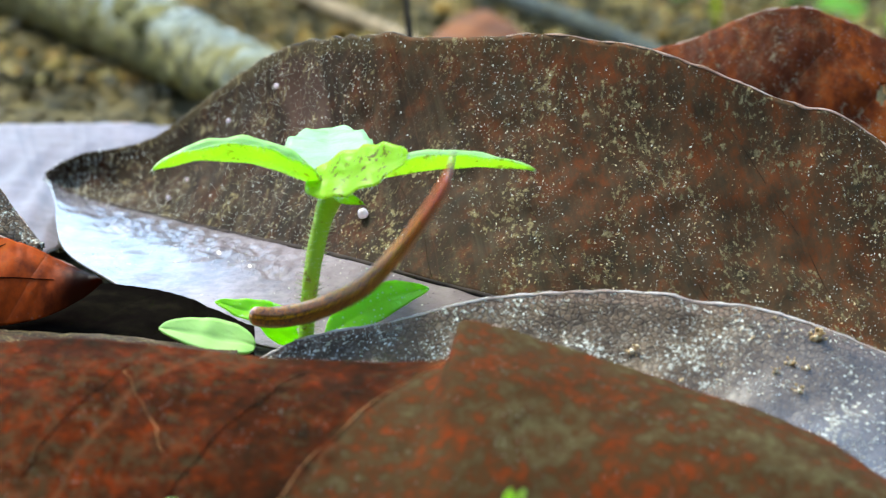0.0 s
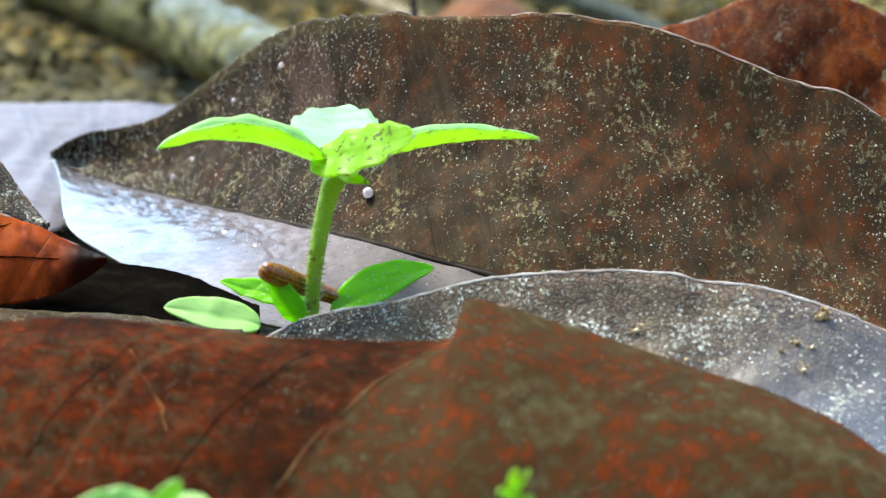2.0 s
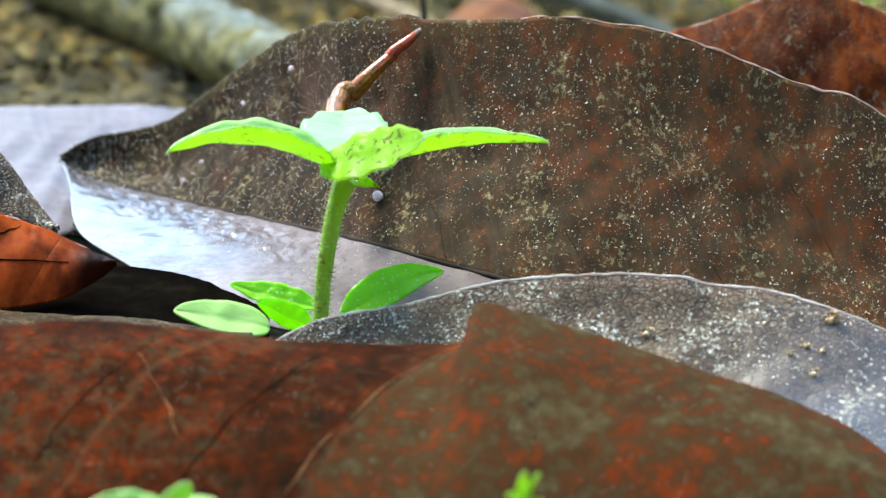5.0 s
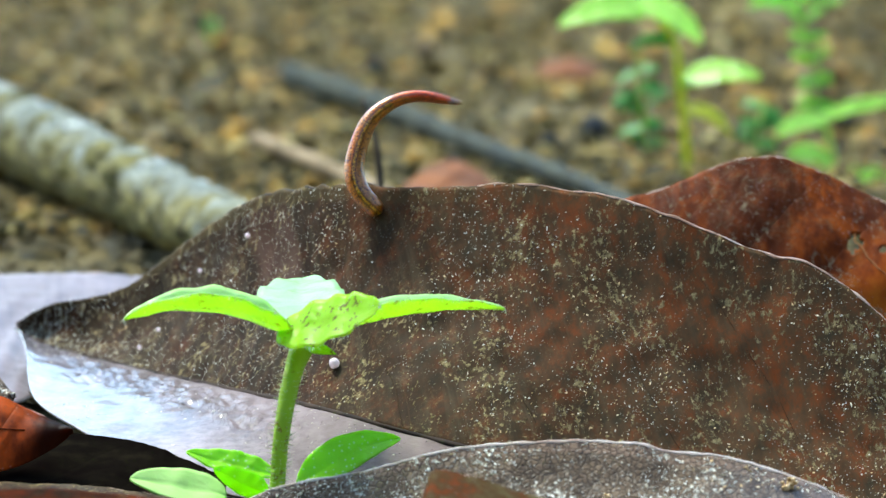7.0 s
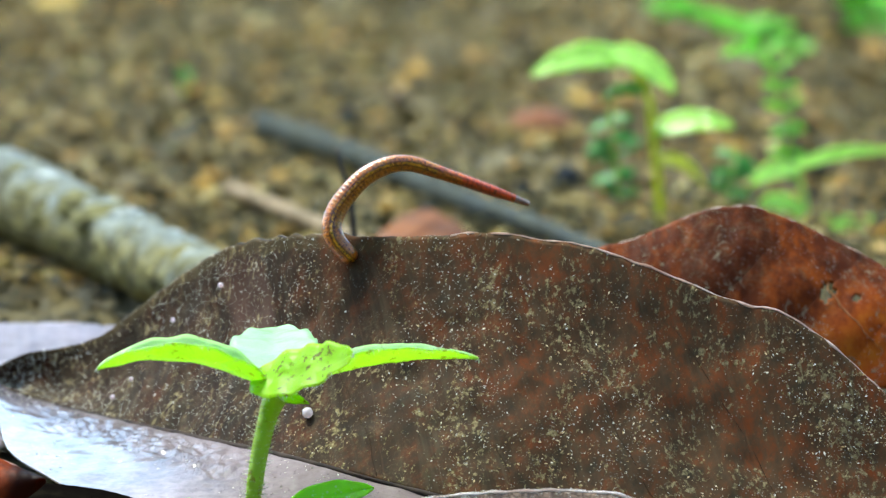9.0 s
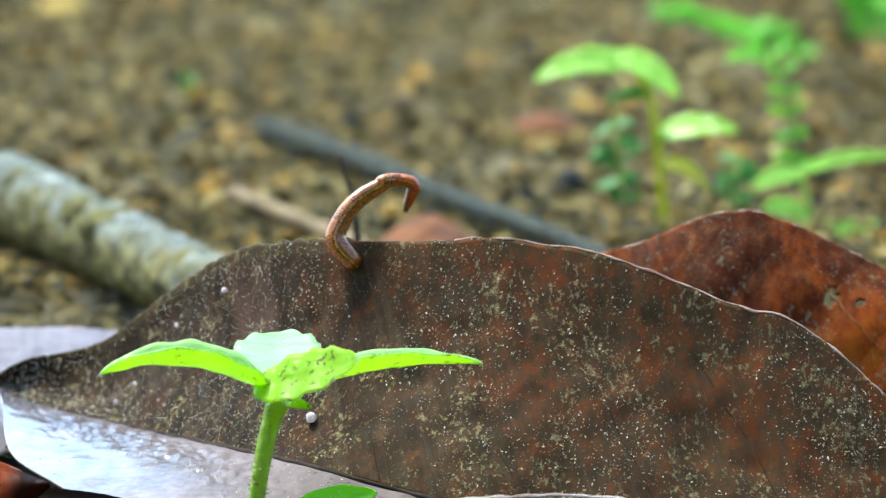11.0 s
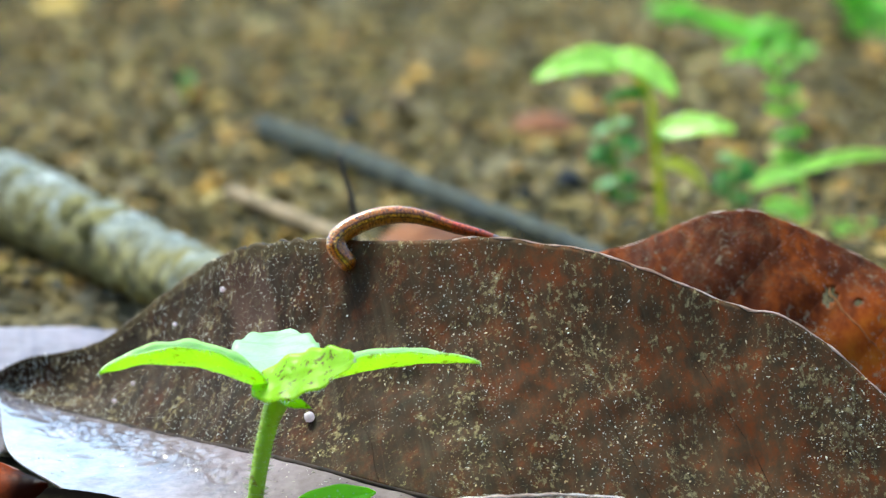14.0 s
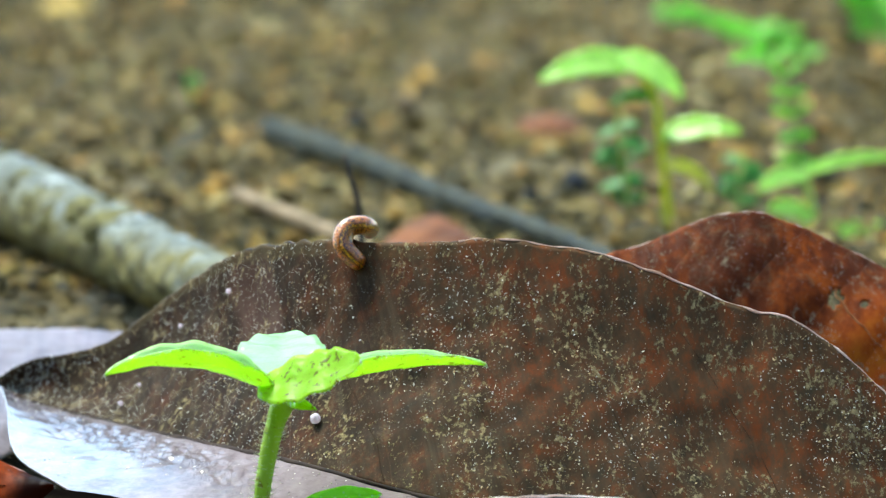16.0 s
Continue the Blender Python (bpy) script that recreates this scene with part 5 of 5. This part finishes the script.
    crawl(7.3, (-6.6, 50.5, 33.5), (-8.9, 51.7, 36.3), (-9.4, 52.9, 39.3), (-7.9, 54.5, 44.7), (-6.4, 55.8, 48.4), (-8.6, 52.2, 48.1), (-10.9, 52, 47))
    crawl(7.4, (-5.8, 50.3, 32.6), (-8.3, 51.4, 34.8), (-8.8, 52.7, 37.9), (-8.4, 54.1, 42.3), (-7.7, 55.7, 47.4), (-9.9, 56.7, 49.3), (-17.1, 57.5, 49.6))
    crawl(7.5, (-5.8, 50.3, 32.6), (-8.1, 51.5, 35.2), (-8.6, 52.8, 38.6), (-8.6, 54.3, 43.6), (-9.5, 55.9, 48.6), (-13.1, 56.7, 49.4), (-18, 57.4, 48.8))
    crawl(7.6, (-6, 50.4, 32.7), (-8.3, 51.5, 35.2), (-9, 52.8, 38.7), (-9.3, 54.4, 44), (-10.9, 55.7, 47.9), (-14.5, 56.3, 46.9), (-18.5, 56.8, 45.1))
    crawl(7.7, (-6.5, 50.4, 32.9), (-9, 51.6, 35.7), (-9.3, 52.8, 38.7), (-8.9, 54.3, 43.4), (-8.9, 55.8, 48), (-11.1, 56.6, 48.6), (-13.6, 57.2, 47.6))
    crawl(7.8, (-6.1, 50.3, 32.2), (-8.8, 51.6, 34.9), (-9.1, 53, 38.3), (-7.8, 54.8, 43.6), (-5.6, 56.5, 48.6), (-0.1, 57.8, 51.8))
    crawl(7.9, (-5.7, 50.4, 32.6), (-8.5, 51.5, 35.4), (-8.9, 52.8, 38.4), (-7.4, 54.4, 43.9), (-3.4, 55.9, 48.7), (2.1, 56.9, 50.5), (9.2, 57.8, 51.7))
    crawl(8, (-5.6, 50.3, 32.6), (-8.1, 51.6, 35.5), (-8.4, 52.8, 38.5), (-6.4, 54.3, 43.5), (-2.4, 55.6, 47.3), (3.7, 56.5, 47.8), (17.4, 57, 46.3))
    crawl(8.1, (-5.8, 50.3, 32.6), (-8.2, 51.6, 35.6), (-8.4, 52.8, 38.4), (-6.2, 54.2, 42.5), (-2.2, 55.4, 46), (3.9, 56.3, 46.8), (16.3, 56.6, 44.2))
    crawl(8.2, (-5.6, 50.3, 32.5), (-8.1, 51.5, 35.3), (-8.3, 52.7, 38), (-6.4, 54.1, 42.4), (-2.3, 55.4, 45.6), (3.2, 56.1, 45.6), (14.3, 56.2, 41.6))
    crawl(8.3, (-5.7, 50.3, 32.5), (-8.1, 51.5, 35.4), (-8.3, 52.7, 38), (-6.2, 54, 41.6), (-2.1, 55.1, 44), (2.7, 55.8, 43.5), (12.4, 55.4, 36.2))
    crawl(8.4, (-5.5, 50.4, 32.7), (-8, 51.6, 35.5), (-8.3, 52.6, 37.7), (-6, 54, 41.6), (-1.9, 55.1, 44.1), (2.9, 55.8, 43.5), (10.5, 55.8, 38.9))
    crawl(8.5, (-5.6, 50.4, 32.8), (-8.9, 51.5, 35.6), (-9.1, 52.3, 38), (-7.3, 53, 40.5), (-3.8, 54.3, 44), (0.3, 55.6, 46.7), (2.6, 58, 45.1))
    crawl(8.6, (-6, 50.4, 32.8), (-8.3, 51.5, 35.3), (-8.4, 52.6, 37.6), (-6.5, 54, 41.4), (-2, 55.5, 46.1), (-1.7, 60.8, 44.7), (-1.4, 68.5, 42.3))
    crawl(8.8, (-5.8, 50.4, 32.9), (-8, 51.6, 35.7), (-8.2, 52.7, 38.1), (-6, 54.1, 41.9), (-1.4, 55.4, 46), (-0.6, 57.7, 44.3), (-0.7, 60.2, 41.1))
    crawl(9, (-5.4, 50.4, 32.6), (-7.8, 51.4, 35.4), (-7.9, 52.5, 38.2), (-6, 53.6, 41.3), (-2.5, 54.8, 44.5), (2.5, 55.6, 45.9), (8.7, 56, 44.1), (20.3, 56, 40))
    crawl(9.1, (-5.7, 50.4, 32.8), (-7.9, 51.5, 35.4), (-7.9, 52.6, 37.5), (-5, 54, 41.4), (-0.4, 55.2, 44.2), (5.1, 55.8, 43.9), (18.5, 55.3, 35.4))
    crawl(9.2, (-6.2, 50.4, 32.9), (-8.2, 51.5, 35.1), (-7.9, 52.6, 37.5), (-5.4, 53.9, 40.9), (-0.7, 55.1, 43.7), (4.7, 55.7, 43.2), (18.7, 55.2, 35.2))
    crawl(9.8, (-6, 50.4, 32.7), (-8.2, 51.5, 35.1), (-8.2, 52.6, 37.4), (-6, 54, 41.4), (-1.9, 55.1, 44), (3.5, 55.8, 43.5), (13.5, 55.6, 37.5))
    crawl(10.5, (-5.9, 50.4, 32.6), (-8, 51.5, 35.1), (-8, 52.6, 37.3), (-5.9, 53.9, 41.2), (-2, 55.1, 43.9), (2.5, 55.8, 43.8), (8.3, 56.2, 41.1))
    crawl(11.3, (-5.2, 50.3, 32.5), (-7.7, 51.4, 34.9), (-7.6, 52.3, 36.9), (-5.2, 53.5, 40.1), (-2, 54.4, 42.4), (2.4, 55.3, 43.9), (3.2, 55.6, 41.5), (0.4, 55.6, 37.4))
    crawl(11.5, (-5.6, 50.3, 32.4), (-7.9, 51.2, 34.6), (-7.9, 52.1, 36.6), (-6, 53.2, 39.8), (-1.8, 54.1, 42.1), (2.6, 54.8, 43.2), (3.1, 54.9, 40.3), (3.1, 57.2, 34.8), (3.2, 60.8, 32.4))
    crawl(11.7, (-5.5, 50.3, 32.3), (-7.8, 51.3, 34.8), (-8, 52.3, 36.8), (-5.9, 53.3, 39.5), (-1.6, 54.4, 42.3), (3.2, 55.3, 44), (6.9, 55.6, 41.8), (13, 55.7, 38))
    crawl(11.9, (-5.5, 50.3, 32.5), (-7.6, 51.3, 34.8), (-7.6, 52.3, 37), (-5.3, 53.3, 39.3), (-1.3, 54.4, 42), (3.9, 55.3, 43.6), (10, 55.7, 42), (21.3, 55.8, 38.8))
    crawl(12, (-5.6, 50.3, 32.7), (-7.6, 51.3, 36), (-7.2, 52.2, 38.4), (-4.1, 53.2, 40.3), (0, 54.2, 42.7), (3.8, 55, 43.7), (8.3, 55.4, 42.4), (14.2, 55.6, 39.6), (21.2, 55.8, 36.9))
    crawl(12.1, (-6, 50.3, 32.5), (-7.9, 51.4, 34.9), (-7.6, 52.3, 37.1), (-5.3, 53.3, 39.3), (-1.8, 54.3, 41.5), (3.4, 55.2, 42.8), (9.4, 55.4, 40.1), (21.2, 55.1, 34.7))
    crawl(12.3, (-6.3, 50.3, 32.5), (-7.9, 51.4, 34.9), (-7.5, 52.3, 37.1), (-5.3, 53.3, 39.1), (-1.6, 54.2, 41), (2.6, 55, 42.1), (7.7, 55.4, 40.1), (13.4, 55.2, 35.3))
    crawl(12.5, (-5.6, 50.3, 32.3), (-7.6, 51.3, 34.8), (-7.3, 52.1, 36.7), (-5.6, 53, 38.6), (-2.5, 53.8, 40.5), (1.7, 54.5, 41.2), (6.2, 54.7, 39.1), (9.6, 57.7, 34.9), (10.5, 60.9, 32.9))
    crawl(12.6, (-6.1, 50.3, 32.1), (-8, 51.2, 34.6), (-7.6, 52.1, 36.7), (-5.5, 53, 38.6), (-1.4, 53.8, 40.3), (2.4, 54.4, 40.6), (6.7, 54.6, 38.2), (9.8, 57.7, 34.7), (10.8, 60.8, 32.4))
    crawl(12.8, (-5.7, 50.3, 32.5), (-7.8, 51.3, 34.6), (-7.4, 52.2, 36.5), (-5.1, 53.2, 38.3), (-1.1, 54.1, 40), (3.6, 54.7, 40.1), (9.2, 55, 37.8), (15.9, 55.2, 35.1))
    crawl(13, (-5.3, 50.3, 32.3), (-7.7, 51.3, 34.5), (-7.3, 52.2, 36.3), (-5, 53.1, 38.2), (-1, 54, 39.8), (4.1, 54.7, 40), (9.4, 55, 37.9), (15, 55.2, 35))
    crawl(13.3, (-5.6, 50.3, 32.3), (-7.8, 51.3, 34.4), (-7.4, 52.2, 36.3), (-5.1, 53.1, 37.9), (-0.7, 54, 39.5), (4.9, 54.6, 39.3), (11.6, 54.8, 36.8), (21.9, 55.1, 34.6))
    crawl(13.5, (-5.7, 50.3, 32.7), (-7.5, 51.3, 35.5), (-7.1, 52.2, 37.2), (-4.2, 53.1, 39), (-0.1, 54, 39.8), (4.9, 54.6, 39.7), (11.5, 55, 38.6), (19, 55.3, 37.9), (26.9, 55.6, 37.1))
    crawl(13.6, (-6, 50.3, 32.3), (-7.9, 51.3, 34.6), (-7.4, 52.2, 36.5), (-5, 53.1, 38), (-0.3, 54, 39.4), (5.3, 54.6, 39.3), (12.7, 55, 37.7), (22, 55.6, 37.5))
    crawl(14, (-6, 50.3, 32.3), (-7.7, 51.3, 34.5), (-7.2, 52.2, 36.2), (-4.8, 53.1, 37.7), (-0.8, 53.9, 38.9), (3.9, 54.5, 38.8), (9.5, 54.9, 37.1), (16.1, 55.2, 35.3))
    crawl(14.3, (-6, 50.3, 32.3), (-7.9, 51.2, 34.5), (-7.5, 52, 36.2), (-5.2, 52.8, 37.7), (-0.6, 53.6, 38.9), (4.7, 54.2, 39.2), (6.2, 54.5, 37.6), (6.3, 57.6, 34.5), (6.4, 60.8, 32.1))
    crawl(14.5, (-5.6, 50.3, 32.3), (-7.5, 51.2, 34.7), (-7.1, 52.1, 36.5), (-5.2, 52.9, 38.1), (-2.3, 53.6, 38.9), (2.2, 54.2, 39.1), (4.6, 54.5, 37.6), (5, 57.6, 34.5), (5.2, 60.9, 32.5))
    crawl(15, (-5.6, 50.4, 32.8), (-7.3, 51.3, 34.7), (-7.1, 52.3, 36.8), (-5.3, 53.1, 38), (-2.2, 53.9, 38.6), (1, 54.5, 38.8), (1.6, 59.7, 38.2), (1.2, 65.7, 37.2))
    crawl(15.5, (-5.8, 50.4, 32.9), (-7.5, 51.4, 34.9), (-7.3, 52.3, 36.9), (-5.5, 53.1, 38.1), (-2.8, 53.8, 38.5), (-1.3, 54.5, 38.5), (-1, 59.7, 37.9), (-1.6, 66.6, 36.6))
    crawl(16, (-5.4, 50.4, 32.7), (-7.5, 51.3, 34.8), (-7.5, 52.3, 36.7), (-6.4, 53.1, 37.7), (-4.6, 53.7, 37.8), (-3.6, 57.5, 36.9), (-3.7, 63.4, 35.7), (-4.2, 68.3, 34.8))


def motions():
    crawl_all()
    for ob, rows in zip(leech_pieces, crawl_rows):
        walk(ob, rows)
    # the leaf springs up when the leech lets go of it
    at = right_leaf.location.copy()
    walk(right_leaf, [(t, pose(*at, 0, a, 0)) for t, a in ((0, 3.2), (0.1, 1.0), (0.3, 0.4), (0.5, 0), (16, 0))])
    at = held_leaf.location.copy()
    walk(held_leaf, [(t, pose(*at, rx, ry, 0)) for t, rx, ry in ((0, 0, 0), (0.5, 0, 0), (1.0, 0, 11), (1.4, 0, 16), (2.1, 0, 18), (2.3, 0, 8), (2.6, 0, -15), (16, 0, -15))])


motions()
